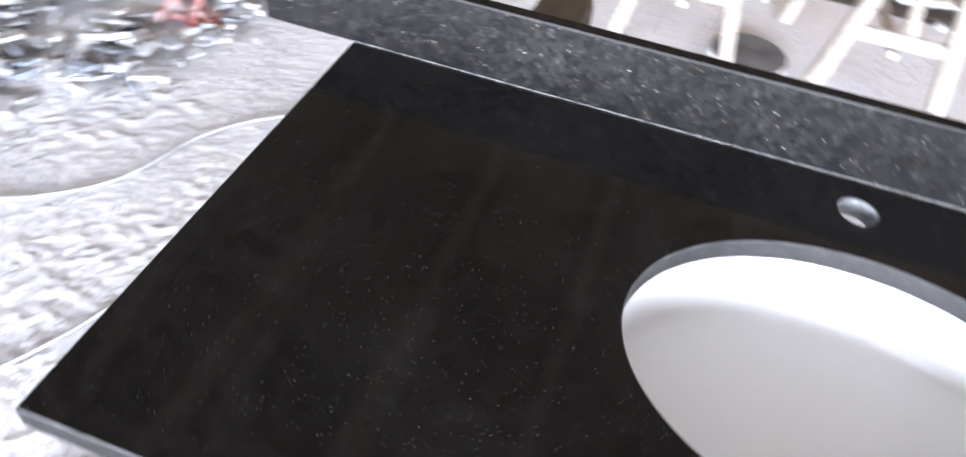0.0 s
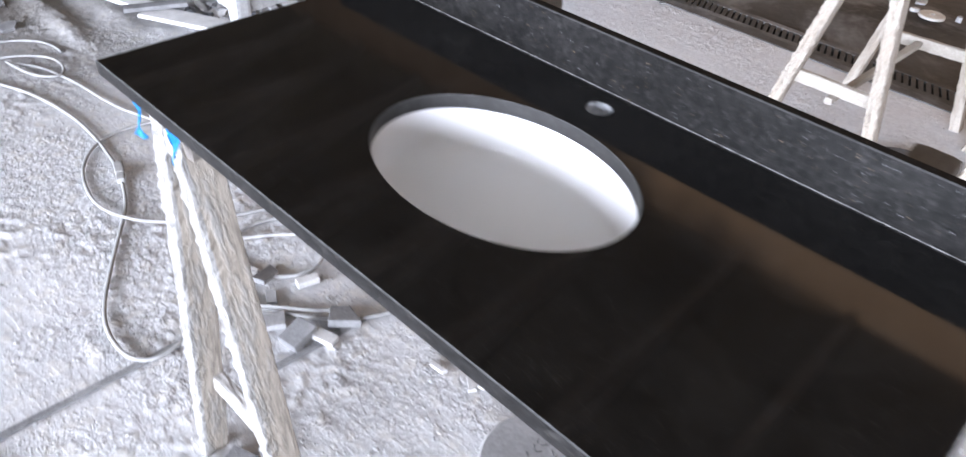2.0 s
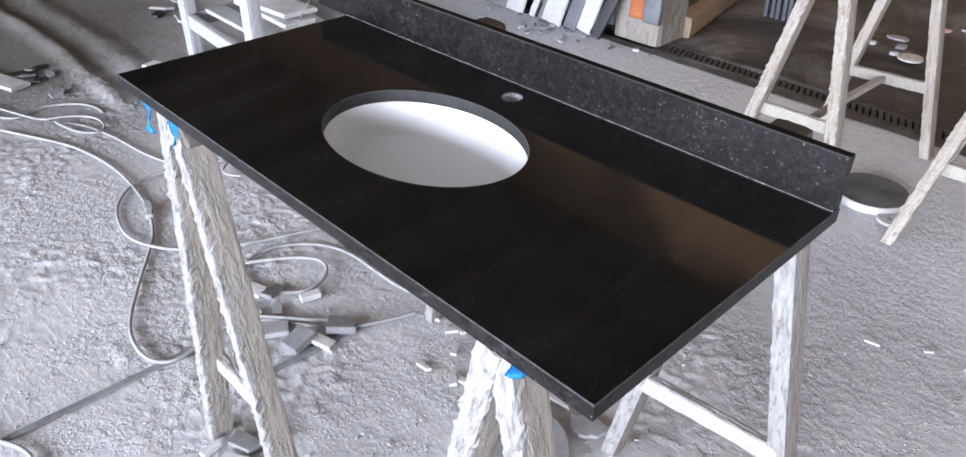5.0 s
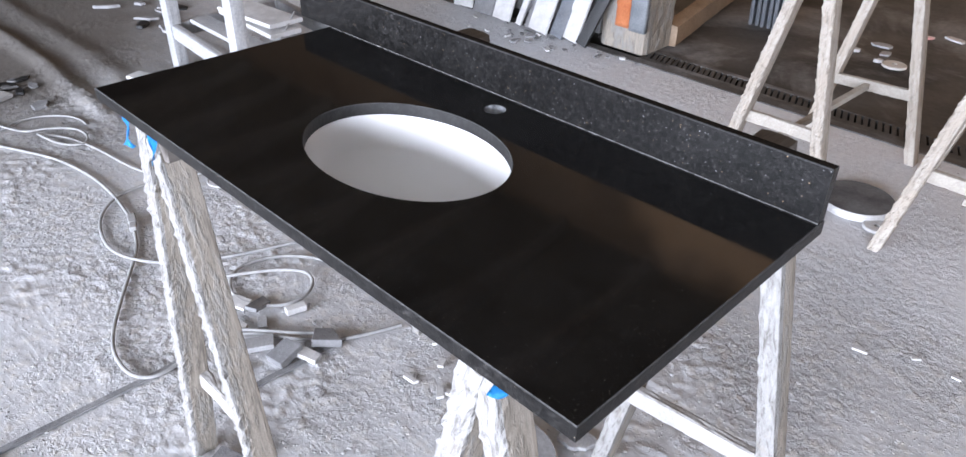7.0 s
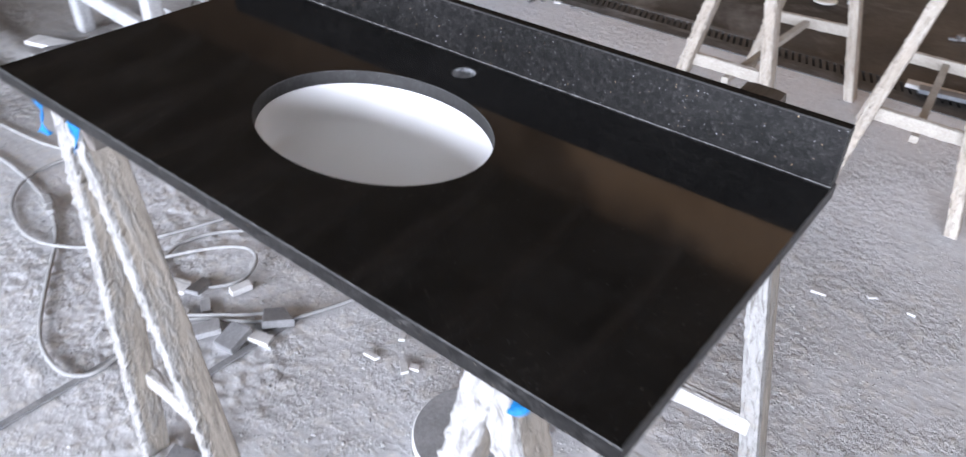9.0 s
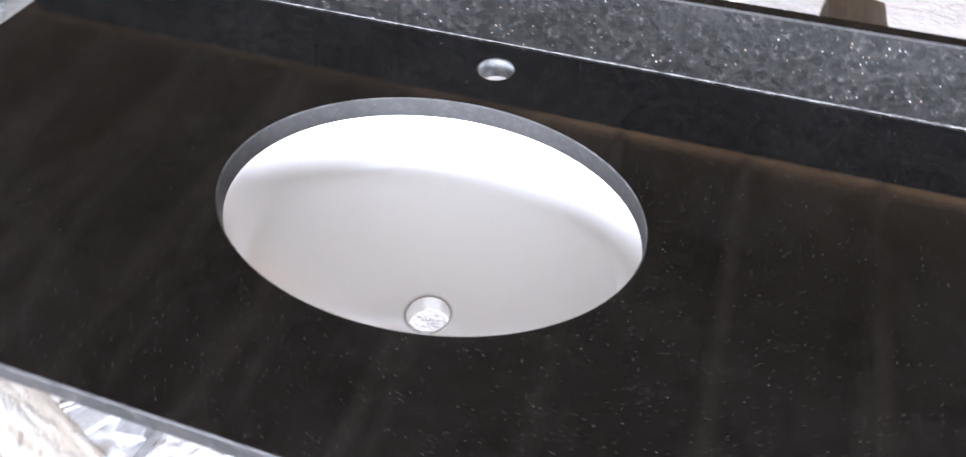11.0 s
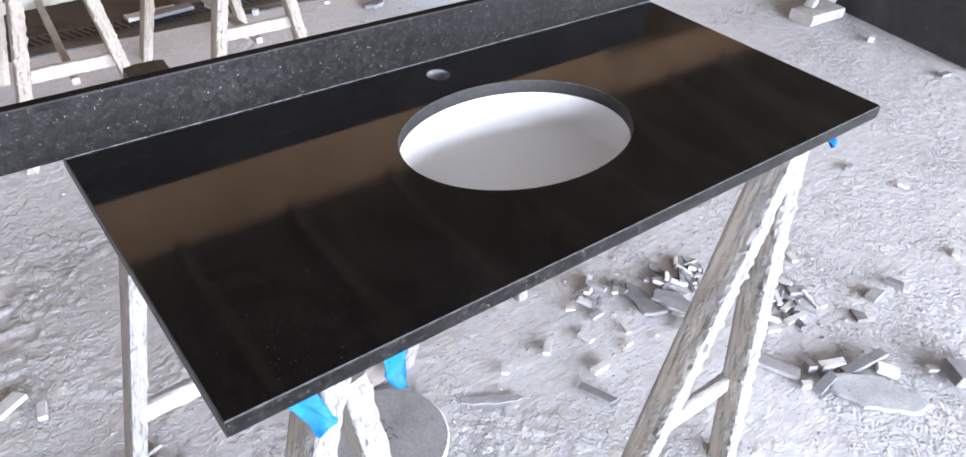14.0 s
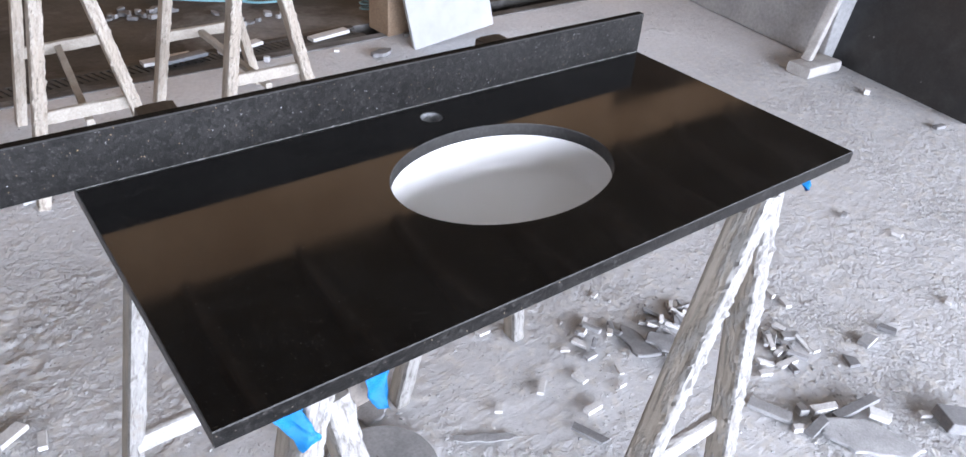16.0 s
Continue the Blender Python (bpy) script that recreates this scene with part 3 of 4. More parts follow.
def build_backsplash():
    thing = tagged(empty("backsplash", pose(-0.118, 0.556, H + 0.0005)), "speckled dark granite backsplash strip standing on the countertop", "backsplash")
    ln, th, hh, b = 1.338, 0.0198, 0.0905, 0.002
    bm = bmesh.new()
    prof = [(0.0, 0.0, 0), (0.0, hh - b, 0), (b, hh, 1), (th - b, hh, 2), (th, hh - b, 0), (th, 0.0, 0)]
    ends = []
    for x in (0.0, ln):
        ends.append([bm.verts.new((x, y, z)) for y, z, k in prof])
    mats = [0, 1, 2, 1, 0, 0]
    for i in range(6):
        j = (i + 1) % 6
        f = bm.faces.new((ends[0][i], ends[0][j], ends[1][j], ends[1][i]))
        f.material_index = mats[i]
    bm.faces.new(ends[0])
    bm.faces.new(ends[1][::-1])
    bmesh.ops.recalc_face_normals(bm, faces=bm.faces)
    part("strip", bm, ["honed", "cut_edge", "sawn"], thing)
    bm = bmesh.new()
    rough_bar(bm, (0.118, -0.0006, 0.0008), (ln, -0.0006, 0.0008), (0, 1, 0), (0, 0, 1), 0.0014, 0.0012, amp=0.0006, step=0.012, cells=1)
    part("joint", bm, "joint", thing, "pale dusty joint line")


build_backsplash()

# ---------------- trestles ----------------


def build_trestle(top, front, back, legs, mat, label, seed, size=(0.05, 0.085), rail_z=0.36, brace=False, amp=0.006, drop=0.012, crust="slurry"):
    """front and back: (x, y) of the beam's ends; legs: foot x, y and head x, y of front left, front right, back left, back right,
    and how far a head ends below the beam's top where it is cut short."""
    o = Vector((front[0], front[1], 0))
    thing = tagged(empty("trestle", pose(o.x, o.y, 0)), label, "trestle", group="trestles")
    fx, bx = Vector((*front, 0)) - o, Vector((*back, 0)) - o
    bm = bmesh.new()
    hb = 0.075
    rough_bar(bm, fx + Vector((0, 0, top - hb / 2)), bx + Vector((0, 0, top - hb / 2)), (1, 0, 0), (0, 0, 1), 0.078, hb, amp=0.003, seed=seed)
    part("beam", bm, "dark_wood", thing, "dusty grey-brown timber beam")
    lw, ld = size
    ends = []
    for k, (px, py, hx, hy, *low) in enumerate(legs):
        ft, tp = Vector((px, py, -0.004)) - o, Vector((hx, hy, top - (low[0] if low else drop if k < 2 else 0.05))) - o
        ends.append((ft, tp))
        bm = bmesh.new()
        axis = (tp - ft).normalized()
        side = Vector((0, 1, 0)).cross(axis).normalized()
        turn = Matrix((side, axis.cross(side), axis)).transposed().to_4x4()
        rough_bar(bm, (0, 0, -0.008), (0, 0, (tp - ft).length), (1, 0, 0), (0, 1, 0), lw, ld, amp=amp if k < 2 else amp * 0.7,
                  seed=seed + 3.1 * k + 1, step=0.010 if k < 2 else 0.018, cells=7 if k < 2 else 4, lumps=amp * 0.1, front=0.65 if k < 2 else 0.4)
        part("leg", bm, [mat, crust], thing).matrix_local = Matrix.Translation(ft) @ turn
    for k in (0, 2):
        a, b = (ends[q][0].lerp(ends[q][1], rail_z / top) for q in (k, k + 1))
        off = Vector((0, 0.02 if k == 0 else -0.02, 0))
        bm = bmesh.new()
        rough_bar(bm, a + off, b + off, (0, 1, 0), (0, 0, 1), 0.028, 0.052, amp=0.004, seed=seed + 7 + k)
        part("rail", bm, "rail_wood" if mat == "white_wood" else "beige_rail", thing)
        if brace and k == 2:
            bm = bmesh.new()
            fa, fb = (ends[q][0].lerp(ends[q][1], rail_z / top) for q in (0, 1))
            rough_bar(bm, a.lerp(b, 0.45), fa.lerp(fb, 0.5) - Vector((0, 0, 0.05)), (1, 0, 0), (0, 0, 1), 0.03, 0.028, amp=0.003, seed=seed + 11, cells=2)
            part("brace", bm, "beige_rail", thing)
    return thing


TOP = H - 0.0238 - 0.003
build_trestle(TOP, (0.172, 0.03), (0.205, 0.86), [(-0.078, 0.05, 0.134, 0.050), (0.343, 0.05, 0.156, 0.054, 0.036), (-0.045, 0.85, 0.15, 0.80), (0.44, 0.87, 0.25, 0.80)], "white_wood",
              "dust-caked pale wooden trestle with blue film under the countertop", 1.0, (0.036, 0.068), 0.32, amp=0.0062)
build_trestle(TOP, (1.043, 0.05), (1.012, 0.86), [(0.79, 0.05, 1.038, 0.054), (1.285, 0.05, 1.052, 0.056), (0.745, 0.84, 0.96, 0.80), (1.235, 0.88, 1.06, 0.80)], "white_wood",
              "dust-caked pale wooden trestle under the open end of the countertop", 5.0, (0.044, 0.064), amp=0.0068, drop=0.03)
build_trestle(1.10, (0.34, 2.54), (0.42, 3.40), [(0.095, 2.52, 0.31, 2.57), (0.585, 2.52, 0.38, 2.57), (0.165, 3.34, 0.37, 3.30), (0.68, 3.40, 0.46, 3.30)], "beige_wood",
              "empty beige wooden trestle standing by the drain channel", 9.0, (0.046, 0.075), 0.36, True, 0.007, crust="beige_wood")
build_trestle(1.10, (1.10, 2.54), (1.06, 3.35), [(0.855, 2.52, 1.06, 2.57), (1.345, 2.52, 1.13, 2.57), (0.785, 3.25, 1.02, 3.25), (1.32, 3.27, 1.11, 3.25)], "beige_wood",
              "empty beige wooden trestle with crusted legs beside its twin", 14.0, (0.046, 0.075), 0.36, True, 0.007, crust="beige_wood")


def film(name, x0, x1, y0, drop, seed, label, wave=0.022, ripple=0.03, taper=0.0, tip=0.5, lip=0.0, lean=0.0):
    """A rag of plastic film squeezed between beam and slab, hanging over the beam's end."""
    bm = bmesh.new()
    rng = random.Random(seed)
    nx, nz = 10, 9
    grid = []
    for i in range(nx + 1):
        u = i / nx
        row = []
        d = drop * (0.85 + 0.15 * noise.noise(Vector((u * 3, seed, 0))))
        for k in range(nz + 1):
            v = k / nz
            g = taper * max(0.0, v - 0.25) / 0.75
            x = x0 + (x1 - x0) * (u * (1 - g) + tip * g) + lip * u * max(0.0, 1 - v / 0.45) + lean * max(0.0, v - 0.25) + wave * v * math.sin(5.5 * v + seed) + 0.012 * noise.noise(Vector((u * 2, v * 3, seed)))
            z = TOP + 0.0015 - max(0.0, v - 0.25) / 0.75 * d
            y = y0 + 0.05 * (1 - min(1.0, v / 0.25)) - 0.012 * max(0.0, v - 0.25) + ripple * math.sin(3 * u + 7 * v + seed) * max(0, v - 0.25)
            row.append(bm.verts.new((x, y, z)))
        grid.append(row)
    for a, b in zip(grid, grid[1:]):
        for k in range(nz):
            bm.faces.new((a[k], b[k], b[k + 1], a[k + 1]))
    bmesh.ops.solidify(bm, geom=bm.faces[:], thickness=0.003)
    ob = link_bm(name, bm, "blue", smooth=True)
    return tagged(ob, label, "plastic film")


film("plastic_film", 0.066, 0.103, 0.012, 0.074, 3, "bright blue plastic film hanging from a trestle beam", 0.004, 0.016, 0.2, 0.6, 0.08, 0.024)
film("plastic_film", 0.186, 0.229, 0.012, 0.074, 8, "bright blue plastic film hanging from a trestle beam", 0.003, 0.010, 0.68, 0.4)
film("plastic_film", 1.092, 1.130, 0.02, 0.026, 5, "small flap of blue plastic film on a trestle", 0.0)

# ---------------- cables ----------------
ZC = 0.006
cord = tagged(empty("extension_cable", pose(0, 0, 0)), "dusty grey extension cable snaking over the floor", "cable")
tube("cable_run", [(-2.60, 0.20), (-2.32, 0.34), (-2.15, 0.41), (-1.86, 0.46), (-1.58, 0.45), (-1.42, 0.425)], 0.0065, "cord", ZC, parent=cord)
tube("cable_run", [(-1.33, 0.40), (-1.20, 0.36), (-1.09, 0.29), (-0.93, 0.18), (-0.74, 0.06), (-0.62, 0.02), (-0.50, 0.02), (-0.44, 0.07),
                   (-0.45, 0.16), (-0.50, 0.26), (-0.44, 0.40), (-0.28, 0.50), (-0.16, 0.62), (-0.10, 0.80)], 0.0065, "cord", ZC, parent=cord)
bm = bmesh.new()
add_box(bm, (0, 0, 0.016), (0.075, 0.034, 0.028), bevel=0.006)
pl_ = part("plug", bm, "cord", cord, "pale plastic plug and socket joint")
pl_.matrix_local = pose(-1.385, 0.42, 0, 0, 0, -18)
bm = bmesh.new()
add_box(bm, (0, 0, 0.016), (0.05, 0.028, 0.024), bevel=0.005)
s_ = part("socket", bm, "cord", cord, "pale plastic plug and socket joint")
s_.matrix_local = pose(-1.33, 0.40, 0, 0, 0, -24)
cord2 = tagged(empty("power_cable"), "dusty grey power cable lying in loops beside the trestle", "cable")
tube("cable_run", [(-2.25, 1.83, 0.40), (-2.05, 1.5, 0.22), (-1.88, 1.28, 0.06), (-1.72, 1.13, 0.012), (-1.58, 0.95, ZC), (-1.56, 0.86, ZC), (-1.63, 0.70, ZC), (-1.66, 0.55, ZC),
                   (-1.62, 0.43, ZC), (-1.52, 0.34, ZC), (-1.40, 0.29, ZC), (-1.23, 0.26, 0.010), (-1.07, 0.31, 0.018), (-0.97, 0.42, 0.010), (-0.87, 0.60, ZC), (-0.79, 0.83, ZC), (-0.7, 1.05, ZC)],
     0.006, "cord", parent=cord2)
tube("cable_run", [(-1.64, 0.83), (-1.74, 0.91), (-1.75, 0.99), (-1.66, 1.03), (-1.58, 0.98), (-1.54, 0.87), (-1.44, 0.77), (-1.37, 0.84)], 0.005, "cord", 0.012, parent=cord2)
cord3 = tagged(empty("coiled_cable"), "dusty grey cable coiled on the floor between the trestles", "cable")
tube("cable_run", [(0.05, 0.95, ZC), (-0.20, 0.86, ZC), (-0.33, 0.85, ZC), (-0.57, 0.855, ZC), (-0.71, 0.78, ZC), (-0.79, 0.66, ZC), (-0.79, 0.54, ZC), (-0.69, 0.47, ZC), (-0.58, 0.47, ZC),
                   (-0.48, 0.55, ZC), (-0.45, 0.63, 0.012), (-0.49, 0.71, 0.018), (-0.57, 0.74, 0.018), (-0.65, 0.68, 0.018), (-0.73, 0.56, 0.018), (-0.80, 0.44, 0.01)], 0.0065, "cord", parent=cord3)
tube("cable_run", [(-0.66, 0.30, ZC), (-0.56, 0.33, ZC), (-0.47, 0.374, 0.010), (-0.38, 0.45, 0.014), (-0.29, 0.531, 0.010), (-0.24, 0.60, ZC)], 0.0065, "cord", parent=cord3)
cord4 = tagged(empty("coiled_cable"), "dusty grey cable in a loose coil by the dust bank", "cable")
tube("cable_run", [(-3.25, 0.10), (-2.90, 0.18), (-2.66, 0.29), (-2.74, 0.40), (-2.735, 0.50), (-2.66, 0.61), (-2.55, 0.66), (-2.46, 0.655)], 0.0055, "cord", ZC, parent=cord4)
tube("cable_run", [(-2.95, 0.24), (-2.70, 0.33), (-2.56, 0.39), (-2.55, 0.46), (-2.48, 0.56), (-2.40, 0.605), (-2.29, 0.60), (-2.225, 0.555), (-2.27, 0.49), (-2.38, 0.445), (-2.50, 0.43)], 0.0055, "cord", 0.012, parent=cord4)
tube("cable_run", [(-2.50, 0.44), (-2.40, 0.52), (-2.25, 0.56), (-2.14, 0.585), (-2.035, 0.597), (-1.92, 0.61), (-1.79, 0.635), (-1.62, 0.70), (-1.45, 0.70)], 0.0055, "cord", ZC, parent=cord4)
cord5 = tagged(empty("cable_loop"), "dusty grey cable end curling over the floor", "cable")
tube("cable_run", [(-0.80, -0.60), (-0.62, -0.52), (-0.52, -0.46), (-0.435, -0.405), (-0.36, -0.378), (-0.255, -0.385), (-0.20, -0.43), (-0.192, -0.48), (-0.25, -0.56), (-0.40, -0.62)], 0.0065, "cord", ZC, parent=cord5)
cord6 = tagged(empty("thin_cable"), "thin pale cable running past the trestle", "cable")
tube("cable_run", [(-1.60, 0.86), (-1.36, 0.93), (-1.25, 1.01), (-1.13, 1.12), (-1.07, 1.26), (-1.03, 1.43), (-0.87, 1.63), (-0.6, 1.8)], 0.0055, "cord", ZC, parent=cord6)

# ---------------- loose stone on the floor ----------------
RNG = random.Random(11)


def lay(name, bm, mat, m, label, category, group=""):
    ob = link_bm(name, bm, mat)
    ob.matrix_world = m
    return tagged(ob, label, category, group)


def chip(x, y, ln, wd, th, rz, mat="cut_stone", tip=0.0, z=0.0, label="small sawn chip of pale stone on the floor", group="stone chips"):
    bm = bmesh.new()
    offcut(bm, RNG, ln * 0.85, wd * 0.8, th * 0.6)
    return lay("stone_chip", bm, mat, pose(x, y, z, 0, tip, rz), label, "stone chip", group)


# by the coiled cable
GR = "offcuts beside the coiled cable"
LB = "broken grey stone offcut with a pale sawn edge"
for x, y, ln, wd, th, rz, mt, tip, z in (
        (-0.356, 0.379, 0.15, 0.07, 0.035, 62, "mid_stone", 0, 0), (-0.242, 0.425, 0.11, 0.09, 0.05, 100, "grey_stone", -10, 0.006),
        (-0.215, 0.56, 0.10, 0.08, 0.055, 55, "grey_stone", 8, 0.004), (-0.422, 0.585, 0.085, 0.04, 0.04, 75, "cut_stone", 0, 0),
        (-0.19, 0.48, 0.09, 0.05, 0.03, 20, "cut_stone", 6, 0), (-0.60, 0.46, 0.10, 0.07, 0.02, 20, "cut_stone", 0, 0), (-0.53, 0.50, 0.10, 0.06, 0.025, 110, "grey_stone", 12, 0.006),
        (-0.442, 0.461, 0.07, 0.04, 0.02, 150, "mid_stone", 0, 0), (-0.293, 0.30, 0.04, 0.03, 0.02, 45, "cut_stone", 0, 0), (-0.48, 0.40, 0.06, 0.03, 0.02, 15, "cut_stone", 0, 0)):
    chip(x, y, ln, wd, th, rz, mt, tip, z, LB, GR)
# under the front of the counter
for x, y, ln, wd, rz in ((0.125, 0.652, 0.058, 0.02, 5), (0.14, 0.775, 0.045, 0.025, 120), (0.235, 0.68, 0.05, 0.03, 140), (0.02, 0.90, 0.06, 0.03, 20), (0.09, 0.86, 0.03, 0.02, 70), (0.474, 0.867, 0.05, 0.035, 30), (0.515, 0.86, 0.10, 0.035, 5), (-0.03, 0.84, 0.03, 0.03, 20), (0.056, 0.834, 0.05, 0.025, 55), (0.26, 0.70, 0.035, 0.025, 20)):
    chip(x, y, ln, wd, 0.018, rz)
for x, y, ln, wd, th, rz, mt in ((0.02, 0.075, 0.10, 0.06, 0.035, 20, "grey_stone"), (0.065, 0.03, 0.11, 0.045, 0.025, 32, "cut_stone"), (-0.03, -0.005, 0.07, 0.03, 0.025, 100, "cut_stone"), (0.06, 0.14, 0.07, 0.05, 0.04, 60, "grey_stone")):
    chip(x, y, ln, wd, th, rz, mt, 0, 0, "stone offcut lying at a trestle foot", "offcuts at the trestle foot")
# scattered over the open floor
for x, y, ln, wd, th, rz, mt in (
        (1.15, 0.63, 0.075, 0.028, 0.025, 40, "cut_stone"), (1.29, 0.61, 0.04, 0.03, 0.015, 80, "cut_stone"),
        (1.15, 0.94, 0.06, 0.03, 0.02, 0, "cut_stone"), (2.99, 0.69, 0.05, 0.03, 0.02, 20, "mid_stone"),
        (3.05, 0.47, 0.05, 0.03, 0.03, 100, "cut_stone"), (2.78, 0.11, 0.055, 0.025, 0.02, 15, "cut_stone"), (4.40, 1.41, 0.06, 0.04, 0.05, 30, "cut_stone"), (4.33, 0.925, 0.09, 0.04, 0.03, -10, "grey_stone"),
        (0.05, 2.57, 0.06, 0.04, 0.02, 10, "cut_stone"), (-0.24, 1.31, 0.10, 0.05, 0.03, 30, "cut_stone"), (-0.17, 1.24, 0.07, 0.03, 0.03, 80, "cut_stone"), (0.98, 0.635, 0.04, 0.03, 0.02, 50, "cut_stone"),
        (1.07, 1.84, 0.05, 0.03, 0.014, 10, "cut_stone"), (1.22, 1.93, 0.03, 0.02, 0.012, 40, "cut_stone"), (0.51, 1.96, 0.04, 0.03, 0.012, 70, "cut_stone"), (1.35, 1.93, 0.03, 0.02, 0.012, 0, "cut_stone"),
        (1.62, 0.88, 0.035, 0.02, 0.015, 20, "cut_stone"), (1.42, 0.55, 0.05, 0.02, 0.014, 70, "cut_stone"), (1.33, 0.72, 0.035, 0.02, 0.014, 150, "cut_stone"), (2.20, 0.52, 0.05, 0.02, 0.03, 75, "cut_stone")):
    chip(x, y, ln, wd, th, rz, mt)


def stick_pile(cx, cy, n, rx, ry, seed, label, group, mats=("cut_stone", "grey_stone", "mid_stone"), size=(0.032, 0.07)):
    rng = random.Random(seed)
    for i in range(n):
        a, r = rng.uniform(0, 2 * math.pi), math.sqrt(rng.random())
        x, y = cx + rx * r * math.cos(a), cy + ry * r * math.sin(a)
        bm = bmesh.new()
        offcut(bm, rng, rng.uniform(*size), rng.uniform(0.012, 0.019), rng.uniform(0.010, 0.016))
        z = 0.03 * (1 - r) * rng.random()
        lay("stone_stick", bm, mats[i % len(mats)], pose(x, y, z, rng.uniform(-20, 20), rng.uniform(-16, 8), rng.uniform(0, 180)), label, "stone offcut", group)


def flat_shard(x, y, ln, wd, th, rz, mat, rx=0, ry=0, z=0.0, sides=7, label="broken flat piece of grey stone on the floor", seed=0):
    rng = random.Random(seed or int(abs(x * 1000 + y * 77)))
    bm = bmesh.new()
    shard(bm, rng, ln, wd, th, sides)
    return lay("stone_shard", bm, mat, pose(x, y, z, rx, ry, rz), label, "stone slab", "broken stone slabs")


flat_shard(1.555, 0.61, 0.30, 0.12, 0.010, 80, "grey_stone", 5, 3, 0.008, 5, seed=4)
flat_shard(1.645, 0.55, 0.22, 0.13, 0.010, -64, "grey_stone", -5, 5, 0.014, 5, seed=15)
HEAP = "short sawn stone stick in a heap of offcuts"
stick_pile(1.76, 0.62, 26, 0.11, 0.075, 21, HEAP, "heap of stone offcuts", size=(0.035, 0.08))
stick_pile(1.48, 0.70, 8, 0.09, 0.09, 22, HEAP, "heap of stone offcuts", size=(0.035, 0.075))
stick_pile(1.60, 0.475, 4, 0.04, 0.03, 27, HEAP, "heap of stone offcuts")
stick_pile(1.97, 0.32, 9, 0.11, 0.09, 23, HEAP, "heap of stone offcuts", size=(0.035, 0.085))
for x, y, ln, wd, rz, mt in ((2.207, 0.456, 0.06, 0.03, 70, "cut_stone"), (2.065, 0.383, 0.05, 0.03, 100, "cut_stone"), (1.983, 0.36, 0.08, 0.03, -60, "grey_stone"), (2.062, 0.332, 0.075, 0.04, -30, "mid_stone"),
                             (2.073, 0.247, 0.05, 0.035, 80, "cut_stone"), (1.968, 0.304, 0.09, 0.025, 5, "cut_stone"), (1.937, 0.253, 0.10, 0.03, -8, "cut_stone"), (1.827, 0.265, 0.055, 0.028, -25, "cut_stone"),
                             (1.392, 0.716, 0.06, 0.03, -70, "cut_stone"), (1.28, 0.593, 0.06, 0.03, -80, "cut_stone"), (1.372, 0.495, 0.03, 0.02, 0, "cut_stone"), (1.381, 0.649, 0.055, 0.03, 0, "mid_stone"), (2.134, 0.133, 0.05, 0.05, 60, "grey_stone")):
    chip(x, y, ln, wd, 0.022, rz, mt)
flat_shard(1.862, -0.098, 0.33, 0.15, 0.012, -52, "mid_stone", 5, 3, 0.004, 7, "large broken stone slab lying among offcuts", seed=6)
chip(1.695, 0.155, 0.16, 0.055, 0.025, -67, "mid_stone")
chip(1.926, 0.0, 0.20, 0.04, 0.03, -11, "grey_stone", -8, 0.014)
chip(1.842, 0.058, 0.105, 0.036, 0.035, -23, "cut_stone", 0, 0.004)
chip(1.756, 0.025, 0.10, 0.04, 0.03, 2, "grey_stone", -12, 0.01)
chip(1.97, -0.06, 0.08, 0.05, 0.03, -56, "cut_stone", 6, 0.006)
chip(1.71, 0.055, 0.055, 0.03, 0.03, -30, "cut_stone")
chip(1.774, 0.092, 0.05, 0.035, 0.04, 60, "mid_stone", 12, 0.004)
stick_pile(1.80, 0.01, 5, 0.06, 0.03, 24, "short sawn stone stick beside a broken slab", "offcuts beside the broken slab")
chip(2.15, -0.215, 0.12, 0.11, 0.07, -35, "grey_stone", 8, 0.006)
chip(2.114, -0.14, 0.05, 0.028, 0.022, -30)
chip(1.149, 0.405, 0.13, 0.035, 0.014, -68, "grey_stone")
chip(1.228, 0.471, 0.075, 0.03, 0.03, 0)
chip(2.277, 0.161, 0.085, 0.05, 0.03, 5, "mid_stone")
chip(2.402, 0.155, 0.07, 0.035, 0.028, 110, "grey_stone")
flat_shard(0.86, 0.58, 0.34, 0.035, 0.003, -32, "mid_stone", label="thin pale strip of stone on the floor", sides=5, seed=9)

# grinding discs


